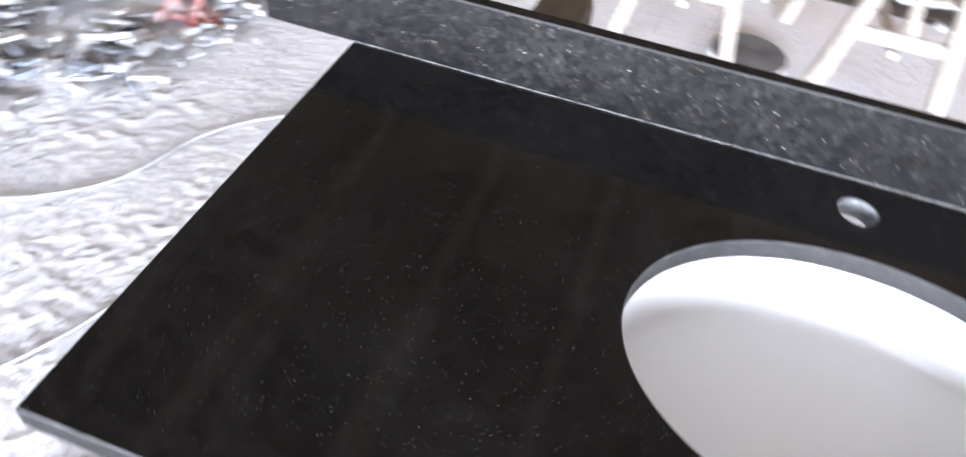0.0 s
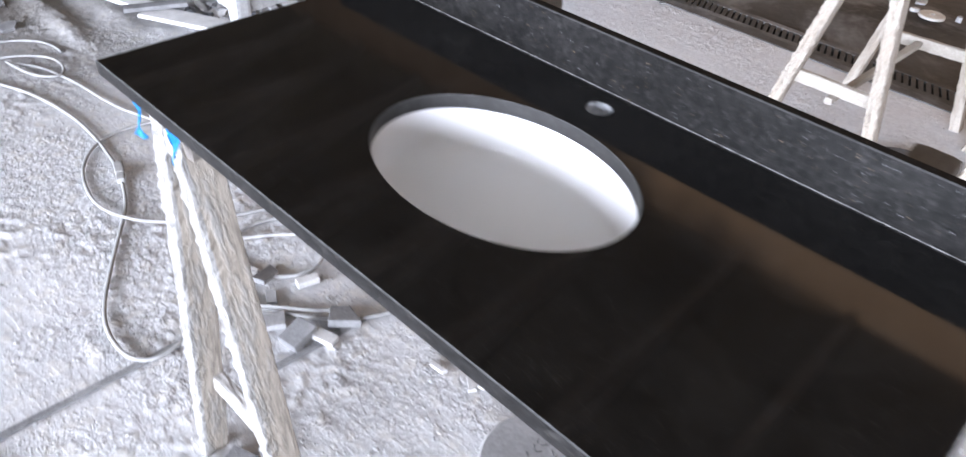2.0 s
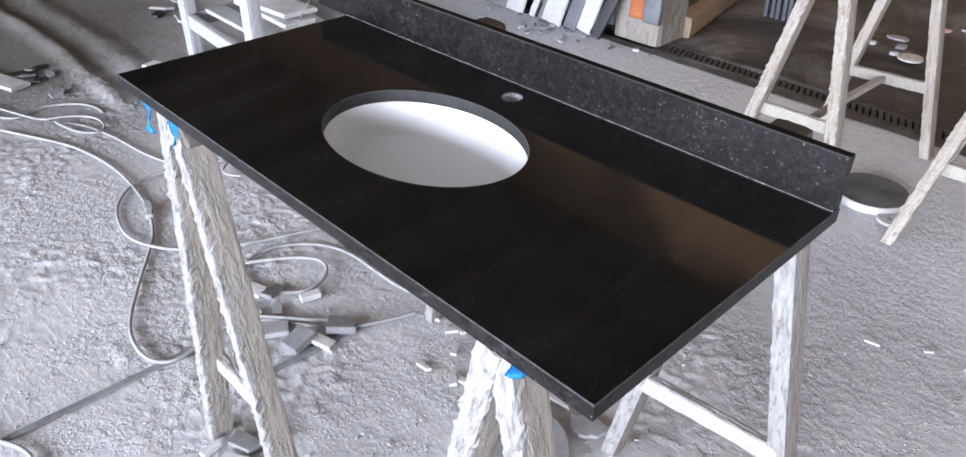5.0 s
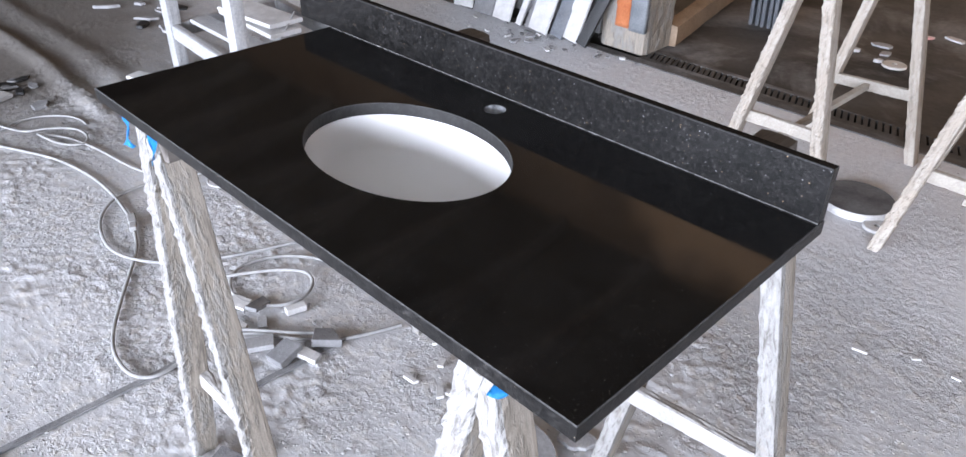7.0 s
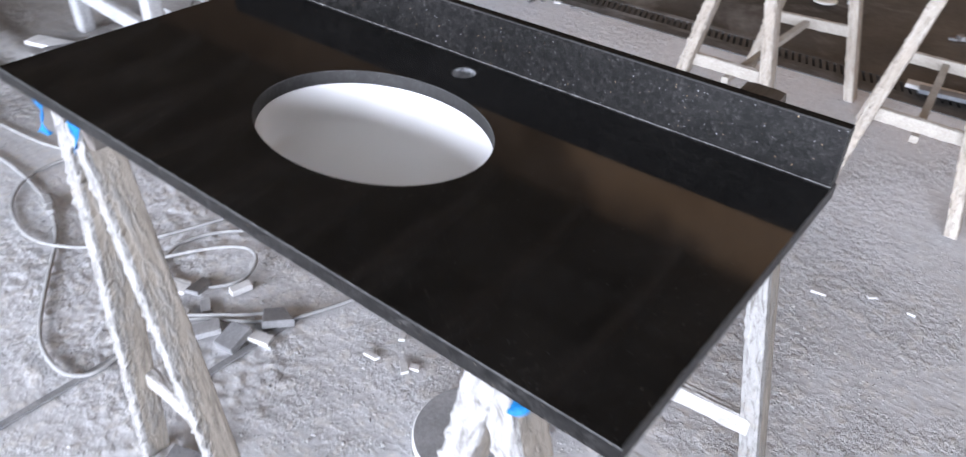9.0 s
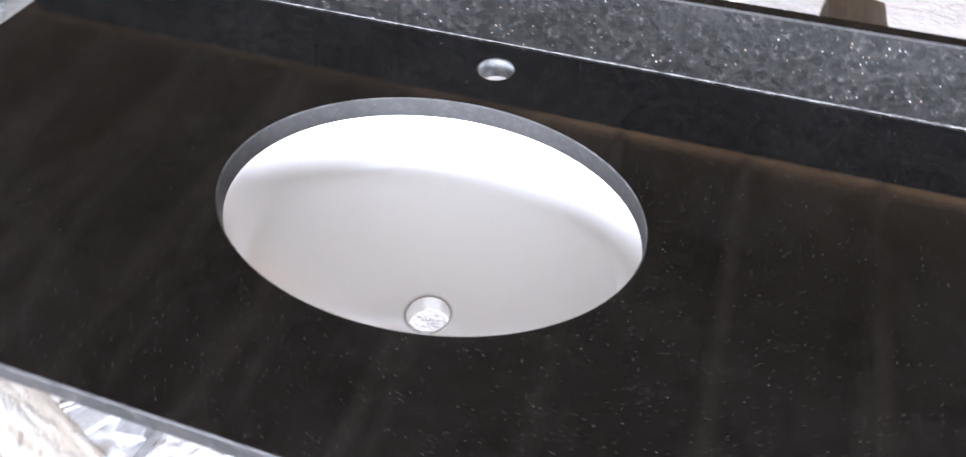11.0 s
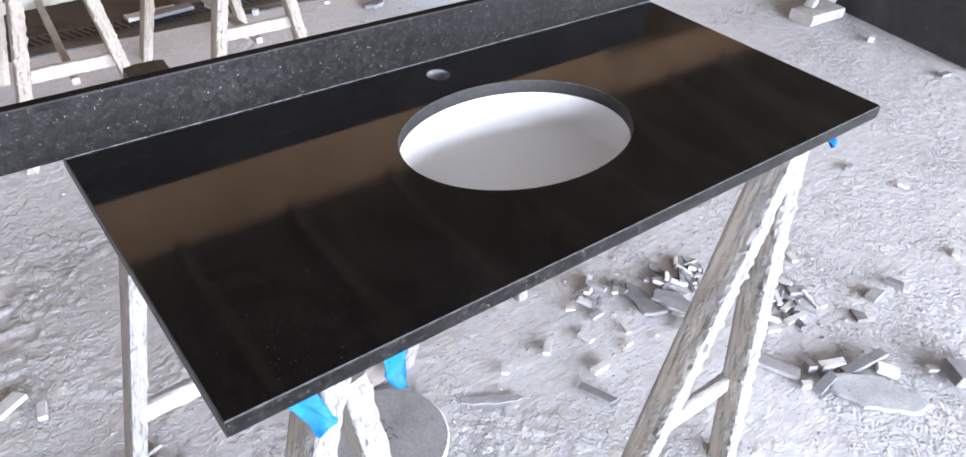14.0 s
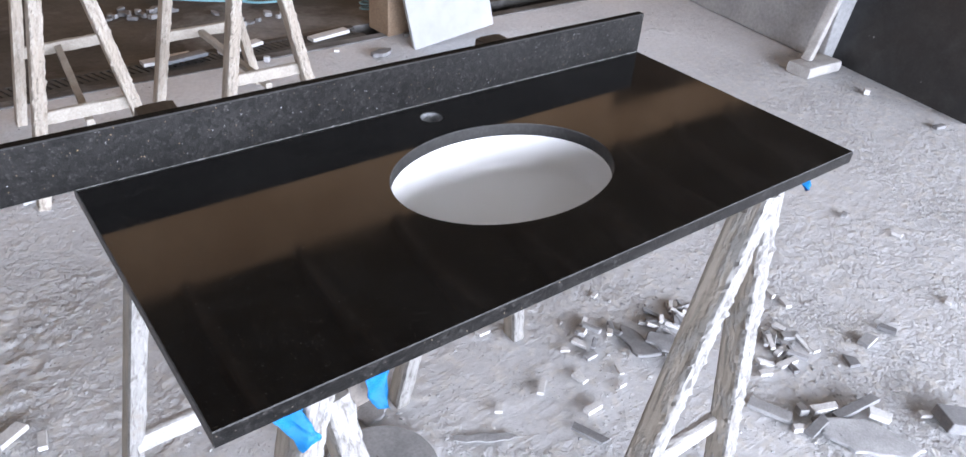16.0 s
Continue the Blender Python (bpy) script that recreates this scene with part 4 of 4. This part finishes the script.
def build_disc(x, y, r, th, mat, rim, label, hole=0.0, marks=False, tilt=0):
    thing = tagged(empty("grinding_disc", pose(x, y, 0.0, tilt, 0, 0)), label, "disc", "discs on the floor")
    bm = bmesh.new()
    n = 48
    prof = [(hole, 0), (hole, th), (r - 0.004, th), (r, th - 0.004), (r, 0)] if hole else [(0.0005, 0), (0.0005, th), (r - 0.004, th), (r, th - 0.004), (r, 0)]
    rings = [[bm.verts.new((px, py, z)) for px, py in oval(0, 0, a, a, n)] for a, z in prof]
    for k, (a, b) in enumerate(zip(rings, rings[1:] + rings[:1])):
        for i in range(n):
            j = (i + 1) % n
            fc = bm.faces.new((a[i], a[j], b[j], b[i]))
            fc.material_index = 1 if k in (2, 3) else 0
    bmesh.ops.recalc_face_normals(bm, faces=bm.faces)
    part("plate", bm, [mat, rim], thing)
    if marks:
        rng = random.Random(4)
        for k in range(3):
            bm = bmesh.new()
            for i in range(4):
                add_box(bm, (-0.05 + 0.022 * i + rng.uniform(-0.006, 0.006), 0.05 - 0.03 * k + rng.uniform(-0.006, 0.006), th + 0.0004),
                        (rng.uniform(0.010, 0.022), 0.0028, 0.0008), pose(0, 0, 0, 0, 0, rng.uniform(-80, 80)))
            part("marking", bm, "ink", thing, "handwritten dark marks, unreadable")


build_disc(0.555, 0.615, 0.165, 0.03, "disc", "cut_stone", "round grey stone disc with dark pen marks below the countertop", marks=True)
build_disc(0.655, 2.80, 0.16, 0.035, "dark_disc", "cut_stone", "round dark disc with a pale rim on the floor")
build_disc(0.80, 2.665, 0.055, 0.012, "cut_stone", "cut_stone", "small white grinding wheel with a centre hole", hole=0.012)
flat_shard(0.655, 0.845, 0.15, 0.10, 0.012, 30, "mid_stone", seed=12)

# flat bars half buried in the dust
for x0, y0, x1, y1 in ((-0.47, -0.42, -0.46, 0.16), (-0.20, 0.20, -0.18, 0.62)):
    bm = bmesh.new()
    rough_bar(bm, (x0, y0, -0.0005), (x1, y1, -0.0005), (1, 0, 0), (0, 0, 1), 0.024, 0.007, amp=0.002, cells=2, seed=x0)
    tagged(link_bm("flat_bar", bm, "grey_stone"), "flat dusty steel bar half sunk in the floor dust", "steel bar", "flat bars")

# crumpled paper


def crumple(x, y, ln, wd, hgt, rz, mat, label, category, seed):
    bm = bmesh.new()
    n, k = 14, 9
    g = []
    for i in range(n + 1):
        row = []
        for j in range(k + 1):
            u, v = i / n - 0.5, j / k - 0.5
            w = 0.6 + 0.4 * noise.noise(Vector((u * 4, seed, 0)))
            q = Vector((u * 5, v * 5, seed))
            row.append(bm.verts.new((u * ln, v * wd * w, 0.004 + hgt * abs(noise.noise(q) + 0.5 * noise.noise(q * 2.3)) * (1 - (2 * u) ** 4))))
        g.append(row)
    for a, b in zip(g, g[1:]):
        for j in range(k):
            bm.faces.new((a[j], b[j], b[j + 1], a[j + 1]))
    bmesh.ops.solidify(bm, geom=bm.faces[:], thickness=0.001)
    ob = link_bm(category.replace(" ", "_"), bm, mat)
    ob.matrix_world = pose(x, y, 0, 0, 0, rz)
    return tagged(ob, label, category)


crumple(0.38, 0.165, 0.17, 0.09, 0.045, 45, "paper", "crumpled pale paper scrap on the dusty floor", "paper scrap", 2.0)
crumple(-1.47, 2.03, 0.26, 0.20, 0.10, 20, "red", "crumpled red and white wrapper on the floor", "wrapper", 5.0)

# ---------------- white bench with rubble ----------------


def build_bench():
    thing = tagged(empty("work_bench", pose(-1.95, 1.31, 0)), "chalky white timber bench frame with a low shelf", "bench")
    fr = [(0, 0), (-0.93, 0.08), (-0.05, 0.72), (-0.95, 0.80)]
    for i, (x, y) in enumerate(fr):
        bm = bmesh.new()
        rough_bar(bm, (x, y, 0), (x, y, 0.95), (1, 0, 0), (0, 1, 0), 0.085, 0.075, amp=0.003, seed=20 + i)
        part("leg", bm, "white_paint", thing)
    for a, b, z in ((0, 1, 0.24), (2, 3, 0.24), (0, 2, 0.24), (1, 3, 0.24), (0, 1, 0.90), (2, 3, 0.90), (0, 2, 0.90), (1, 3, 0.90)):
        bm = bmesh.new()
        p0, p1 = Vector((*fr[a], z)), Vector((*fr[b], z))
        d = (p1 - p0).normalized()
        rough_bar(bm, p0 + d * 0.03, p1 - d * 0.03, d.cross(Vector((0, 0, 1))), (0, 0, 1), 0.05, 0.085, amp=0.002, seed=30 + a + b)
        part("rail", bm, "white_paint", thing)
    return thing


build_bench()
for x0, y0, x1, y1, z, wd, mt in ((-2.80, 1.52, -2.02, 1.50, 0.295, 0.12, "white_paint"), (-2.85, 1.75, -2.05, 1.72, 0.295, 0.16, "white_paint"), (-2.75, 1.72, -2.15, 1.70, 0.325, 0.20, "cut_stone"), (-2.7, 1.70, -2.2, 1.74, 0.365, 0.22, "cut_stone")):
    bm = bmesh.new()
    rough_bar(bm, (x0, y0, z), (x1, y1, z), (0, 1, 0), (0, 0, 1), wd, 0.026, amp=0.002, cells=2, seed=x0 * 3)
    tagged(link_bm("plank", bm, mt), "pale dusty plank lying on the bench shelf", "plank", "planks on the bench shelf")

# dark debris and a board on the brown ground past the dust bank
rd_ = random.Random(31)
for i in range(16):
    bm = bmesh.new()
    shard(bm, rd_, rd_.uniform(0.08, 0.28), rd_.uniform(0.05, 0.12), rd_.uniform(0.01, 0.022), rd_.choice((4, 5, 6)))
    lay("stone_shard", bm, rd_.choice(("grey_stone", "dark_stone", "mid_stone")), pose(-3.85 + rd_.gauss(0, 0.25), 1.72 + rd_.gauss(0, 0.12), 0, rd_.uniform(-6, 6), rd_.uniform(-6, 6), rd_.uniform(0, 180)),
        "dark broken stone on the brown ground", "rubble", "rubble past the dust bank")
for i in range(9):
    bm = bmesh.new()
    shard(bm, rd_, rd_.uniform(0.05, 0.15), rd_.uniform(0.04, 0.09), rd_.uniform(0.008, 0.015), 5)
    lay("stone_shard", bm, rd_.choice(("grey_stone", "dark_stone")), pose(-3.15 + rd_.gauss(0, 0.14), 0.56 + rd_.gauss(0, 0.05), 0, rd_.uniform(-6, 6), rd_.uniform(-6, 6), rd_.uniform(0, 180)),
        "dark broken stone on the brown ground", "rubble", "rubble past the dust bank")
bm = bmesh.new()
rough_bar(bm, (-3.75, 0.22, 0.012), (-3.08, 0.45, 0.012), (0.32, -0.95, 0), (0, 0, 1), 0.12, 0.024, amp=0.002, cells=2, seed=91)
tagged(link_bm("plank", bm, "rail_wood"), "dusty board lying on the ground beside the coiled cable", "plank")

# rubble heap below the bench
rb = random.Random(77)
for i in range(380):
    x, y = rb.uniform(-2.55, -1.25), rb.uniform(1.25, 2.35)
    if math.hypot(x + 1.95, y - 1.31) < 0.12 or math.hypot(x + 1.86, y - 2.02) < 0.2 or (x > -1.75 and y < 1.25 + 0.7 * (x + 1.75)) or abs(x + 1.47) + abs(y - 2.03) < 0.2:
        continue
    bm = bmesh.new()
    shard(bm, rb, rb.uniform(0.05, 0.20), rb.uniform(0.03, 0.11), rb.uniform(0.012, 0.025), rb.choice((4, 5, 6)))
    mt = rb.choice(("cut_stone", "mid_stone", "mid_stone", "grey_stone", "white_paint", "slate"))
    lay("stone_shard", bm, mt, pose(x, y, rb.uniform(0.0, 0.045), rb.uniform(-14, 14), rb.uniform(-14, 14), rb.uniform(0, 180)), "broken tile fragment in the rubble below the bench", "rubble", "rubble below the bench")
for x0, y0, x1, y1, z, wd, mt in ((-2.55, 1.12, -2.02, 1.40, 0.055, 0.13, "cut_stone"), (-2.57, 1.02, -2.46, 1.30, 0.085, 0.06, "grey_stone"), (-2.9, 1.10, -2.52, 1.22, 0.03, 0.10, "cut_stone"), (-1.86, 1.18, -1.62, 1.29, 0.022, 0.10, "mid_stone")):
    bm = bmesh.new()
    p0, p1 = Vector((x0, y0, z)), Vector((x1, y1, z))
    rough_bar(bm, p0, p1, (p1 - p0).normalized().cross(Vector((0, 0, 1))), (0, 0, 1), wd, 0.022, amp=0.001, cells=2, seed=x0)
    tagged(link_bm("stone_strip", bm, mt), "long pale stone strip on the rubble", "stone strip", "stone strips on the rubble")
for i, (x, y) in enumerate(((-2.02, 1.95), (-2.12, 2.05), (-1.98, 2.15))):
    bm = bmesh.new()
    shard(bm, rb, 0.22, 0.16, 0.004, 7)
    lay("plastic_scrap", bm, "green", pose(x, y, 0.09, 20 - 18 * i, 12, 40 * i), "torn green plastic scrap in the rubble", "plastic scrap")


def build_bucket(x, y):
    thing = tagged(empty("bucket", pose(x, y, 0.03)), "small dented white plastic bucket in the rubble", "bucket")
    bm = bmesh.new()
    n = 32
    prof = [(0.001, 0), (0.085, 0), (0.105, 0.20), (0.111, 0.203), (0.111, 0.212), (0.100, 0.212), (0.080, 0.012), (0.001, 0.012)]
    rings = [[bm.verts.new((px, py, z)) for px, py in oval(0, 0, a, a, n)] for a, z in prof]
    for a, b in zip(rings, rings[1:]):
        for i in range(n):
            j = (i + 1) % n
            bm.faces.new((a[i], a[j], b[j], b[i]))
    bmesh.ops.recalc_face_normals(bm, faces=bm.faces)
    part("pail", bm, "white_paint", thing)
    tube("handle", [(-0.108, 0, 0.19), (-0.09, -0.09, 0.15), (0, -0.13, 0.13), (0.09, -0.09, 0.15), (0.108, 0, 0.19)], 0.003, "steel", parent=thing)


build_bucket(-1.86, 2.02)

# ---------------- pier, leaning strips and stacked tiles at the back ----------------
bm = bmesh.new()
rough_bar(bm, (-1.27, 3.82, 0), (-1.27, 3.82, 1.0), (1, 0, 0), (0, 1, 0), 0.36, 0.34, amp=0.012, step=0.05, cells=8, seed=40, stretch=1.0)
tagged(link_bm("pier", bm, "white_wood"), "low whitewashed masonry pier caked with dust", "pier", kind="structure")
bm = bmesh.new()
rough_bar(bm, (-1.10, 3.95, 0.07), (-1.40, 5.3, 0.07), (1, 0, 0), (0, 0, 1), 0.12, 0.14, amp=0.006, step=0.05, seed=41)
tagged(link_bm("kerb_beam", bm, "card"), "brown timber beam lying along the damp floor", "beam")
for i, (x, wd, ln, mt, lean, tip) in enumerate(((-2.22, 0.17, 0.8, "cut_stone", 16, 4), (-2.06, 0.05, 0.8, "cut_stone", 15, 12), (-1.99, 0.04, 0.8, "grey_stone", 15, 14), (-1.87, 0.17, 0.75, "cut_stone", 15, 8),
                                                (-1.71, 0.11, 0.8, "slate", 14, 12), (-1.60, 0.13, 0.75, "cut_stone", 12, 10), (-1.485, 0.085, 0.8, "dark_stone", 16, 17), (-2.42, 0.2, 0.7, "grey_stone", 17, 2), (-2.64, 0.2, 0.75, "cut_stone", 15, -3))):
    bm = bmesh.new()
    rough_bar(bm, (0, 0, 0), (0, 0, ln), (1, 0, 0), (0, 1, 0), wd, 0.022, amp=0.001, cells=2, step=0.1, seed=50 + i)
    lay("stone_strip", bm, mt, pose(x, 3.50 + 0.012 * (i % 3), 0.008, -lean, tip, 0), "narrow stone strip leaning beside the pier", "stone strip", "leaning stone strips")
bm = bmesh.new()
add_box(bm, (-2.2, 3.86, 0.45), (1.3, 0.14, 0.9), bevel=0.01)
tagged(link_bm("wall_low", bm, "concrete"), "low concrete wall behind the leaning strips", "wall", kind="structure")
for i in range(26):
    x = RNG.uniform(-2.5, -0.9)
    y = RNG.uniform(3.22, 3.50) if x < -1.45 else RNG.uniform(3.42, 3.60)
    bm = bmesh.new()
    shard(bm, RNG, RNG.uniform(0.03, 0.11), RNG.uniform(0.02, 0.07), RNG.uniform(0.006, 0.014), 5)
    lay("stone_shard", bm, RNG.choice(("cut_stone", "mid_stone", "grey_stone")), pose(x, y, 0, RNG.uniform(-9, 9), 0, RNG.uniform(0, 180)), "pale stone rubble bit at the foot of the strips", "rubble", "rubble by the pier")
for i in range(6):
    bm = bmesh.new()
    rough_bar(bm, (0, 0, 0), (0, 0, 0.5), (1, 0, 0), (0, 1, 0), 0.028, 0.30, amp=0.001, cells=2, step=0.1, seed=60 + i)
    lay("stone_tile", bm, "slate", pose(-0.98 + 0.045 * i, 4.95 + 0.01 * (i % 2), -0.01, 0, -3, 8), "blue-grey stone tile standing on edge in a row", "stone tile", "row of standing tiles")


def hanging(name, x, wd, z0, mat, label, seed):
    bm = bmesh.new()
    rough_bar(bm, (x, 3.615, z0), (x, 3.625, 0.80), (1, 0, 0), (0, 1, 0), wd, 0.045, amp=0.01, step=0.03, seed=seed, stretch=1.0)
    tagged(link_bm(name, bm, mat, smooth=True), label, "cloth")


hanging("hanging_cloth", -1.245, 0.11, 0.17, "rust", "rust-orange cloth hanging against the pier", 3)
hanging("hanging_cloth", -1.13, 0.12, 0.16, "grey_cloth", "grey-blue cloth hanging against the pier", 7)

# scraps on the damp floor
for x, y, ln, wd, th, rz, mt in ((-0.10, 5.05, 0.16, 0.10, 0.012, 20, "white_paint"), (-0.02, 4.90, 0.12, 0.08, 0.012, 60, "white_paint"), (0.03, 5.45, 0.16, 0.10, 0.012, 10, "red"), (0.22, 5.55, 0.18, 0.10, 0.012, -20, "cut_stone"),
                                 (-0.18, 4.82, 0.06, 0.05, 0.02, 0, "cut_stone"), (0.24, 4.78, 0.05, 0.05, 0.03, 0, "white_paint"), (0.0, 4.72, 0.07, 0.04, 0.02, 40, "cut_stone"), (2.13, 3.29, 0.18, 0.10, 0.02, 10, "grey_stone"),
                                 (1.48, 3.50, 0.05, 0.04, 0.03, 0, "white_paint"), (2.42, 3.48, 0.05, 0.03, 0.02, 10, "white_paint"), (1.9, 3.45, 0.05, 0.03, 0.015, 0, "cut_stone")):
    bm = bmesh.new()
    shard(bm, RNG, ln, wd, th, 7)
    lay("stone_shard", bm, mt, pose(x, y, -0.01 if y > 3.6 else 0, 0, 0, rz), "pale stone scrap by the drain channel", "stone scrap", "scraps by the drain channel")
build_disc(0.11, 4.69, 0.075, 0.015, "paper", "paper", "pale grinding wheel with a centre hole on the damp floor", hole=0.016)
for cx, cy, n in ((1.05, 4.6, 22), (1.78, 4.2, 10)):
    for i in range(n):
        bm = bmesh.new()
        shard(bm, RNG, RNG.uniform(0.03, 0.10), RNG.uniform(0.03, 0.07), RNG.uniform(0.012, 0.03), 6)
        lay("stone_shard", bm, RNG.choice(("mid_stone", "grey_stone")), pose(cx + RNG.gauss(0, 0.11), cy + RNG.gauss(0, 0.06), -0.01, RNG.uniform(-9, 9), RNG.uniform(-9, 9), RNG.uniform(0, 180)), "grey rubble on the damp floor", "rubble", "rubble on the damp floor")
for x, y, z, rz in ((0.99, 3.76, 0.012, 4), (1.06, 3.70, 0.028, 8), (1.42, 3.74, 0.014, 16), (1.98, 3.70, 0.012, 10)):
    bm = bmesh.new()
    rough_bar(bm, (-0.14, 0, 0), (0.14, 0, 0), (0, 1, 0), (0, 0, 1), 0.07, 0.022, amp=0.002, cells=2, seed=x)
    lay("board_offcut", bm, "cut_stone" if rz != 8 else "slate", pose(x, y, z, 0, 0, rz), "pale board offcut lying across the drain grate", "board", "boards on the drain grate")
hose = tagged(empty("air_hose"), "pale blue air hose lying on the damp floor", "hose")
tube("hose_run", [(2.9, 4.6, 0.02), (2.55, 4.45, 0.01), (2.2, 4.45, 0.01), (1.9, 4.42, 0.01), (1.7, 4.55, 0.01), (1.72, 4.8, 0.01), (1.95, 4.95, 0.01), (2.1, 4.8, 0.015), (2.0, 4.6, 0.02), (1.8, 4.5, 0.02), (1.5, 4.65, 0.01), (1.2, 4.9, 0.01)], 0.008, "hose", parent=hose)
tube("coil", [(2.42 + 0.055 * math.cos(a * 0.5), 3.98 + 0.055 * math.sin(a * 0.5), 0.02 + a * 0.5 / (2 * math.pi) * 0.035) for a in range(0, 120)], 0.006, "hose", parent=hose)

# leaning white board and carton


def leaning_board():
    bm = bmesh.new()
    rough_bar(bm, (0, 0, 0), (0, 0, 0.72), (1, 0, 0), (0, 1, 0), 0.66, 0.03, amp=0.001, cells=8, step=0.1, seed=70)
    lay("leaning_slab", bm, "white_slab", pose(2.68, 3.31, 0.012, -16, -4, 5), "white stone slab leaning with a chipped dusty edge", "stone slab")


leaning_board()
bm = bmesh.new()
add_box(bm, (0, 0, 0.35), (0.55, 0.22, 0.70), bevel=0.008)
lay("carton", bm, "card", pose(2.58, 3.66, -0.006, 0, 0, 4), "tall brown cardboard carton behind the white slab", "carton")

# ---------------- dark slab on its stand by the concrete wall ----------------
bm = bmesh.new()
add_box(bm, (4.83, 2.82, 0.8), (0.16, 2.0, 1.6), pose(0, 0, 0, 0, 0, -9), bevel=0.01)
tagged(link_bm("wall_partition", bm, "concrete"), "low grey concrete partition wall", "wall", kind="structure")


def build_rack():
    thing = tagged(empty("slab_rack", pose(4.27, 1.80, 0)), "white-dusted wooden rack post on a foot block", "slab rack")
    bm = bmesh.new()
    rough_bar(bm, (-0.02, 0.0, 0.035), (0.30, -0.02, 0.035), (0, 1, 0), (0, 0, 1), 0.16, 0.07, amp=0.004, seed=80)
    part("foot_block", bm, "rail_wood", thing)
    bm = bmesh.new()
    rough_bar(bm, (0.10, 0.03, 0.075), (0.48, 0.0, 1.35), (1, 0, 0), (0, 1, 0), 0.05, 0.065, amp=0.003, seed=81)
    part("post", bm, "rail_wood", thing)


build_rack()
bm = bmesh.new()
rough_bar(bm, (0, 0, 0), (0, 0, 1.35), (0, 1, 0), (1, 0, 0), 1.04, 0.03, amp=0.001, cells=10, step=0.1, seed=82)
lay("granite_slab", bm, "dark_stone", pose(4.61, 1.37, 0.006, 0, 9, -10), "large dusty dark granite slab leaning on a rack", "stone slab")


# crumbs of stone trodden into the dust
def build_crumbs():
    rng = random.Random(5)
    co, fs = [], []

    def crumb(x, y, s):
        k = len(co)
        z = max(0.0, ground_height(x, y)) - 0.001
        a = rng.uniform(0, 6.28)
        ca, sa = math.cos(a) * s, math.sin(a) * s
        w, h = rng.uniform(0.4, 0.9), rng.uniform(0.14, 0.32) * s
        for u, v, t in ((-0.5, -0.5, 0), (0.5, -0.4, 0), (0.45, 0.5, 0), (-0.5, 0.4, 0), (-0.2, -0.22, 1), (0.25, -0.15, 1), (0.15, 0.25, 1), (-0.25, 0.15, 1)):
            v *= w
            co.append((x + u * ca - v * sa, y + u * sa + v * ca, z + t * h))
        fs.extend([(k + 4, k + 5, k + 6, k + 7), (k, k + 1, k + 5, k + 4), (k + 1, k + 2, k + 6, k + 5), (k + 2, k + 3, k + 7, k + 6), (k + 3, k, k + 4, k + 7)])

    for i in range(26000):
        x, y = rng.uniform(-3.0, 4.6), rng.uniform(-0.7, 3.5)
        if noise.noise(Vector((x * 1.3, y * 1.3, 4.0))) + 0.35 < rng.random() * 0.9 or (y > 1.9 and rng.random() < 0.75):
            continue
        crumb(x, y, 0.003 + 0.012 * rng.random() ** 3)
    for cx, cy, n, s in ((1.75, 0.60, 160, 0.22), (1.92, 0.05, 120, 0.16), (-0.30, 0.48, 120, 0.16), (2.05, 0.35, 70, 0.15), (-1.95, 1.55, 420, 0.40), (-1.6, 1.3, 120, 0.25), (-1.9, 3.4, 160, 0.35), (0.1, 0.1, 60, 0.15)):
        for i in range(n):
            crumb(cx + rng.gauss(0, s), cy + rng.gauss(0, s * 0.7), 0.004 + 0.014 * rng.random() ** 3)
    me = bpy.data.meshes.new("stone_crumbs")
    me.from_pydata(co, [], fs)
    me.materials.append(M["crumb"])
    tagged(new("stone_crumbs", me), "crumbs of grey and pale stone scattered over the dusty floor", "stone crumbs", kind="stuff")


build_crumbs()
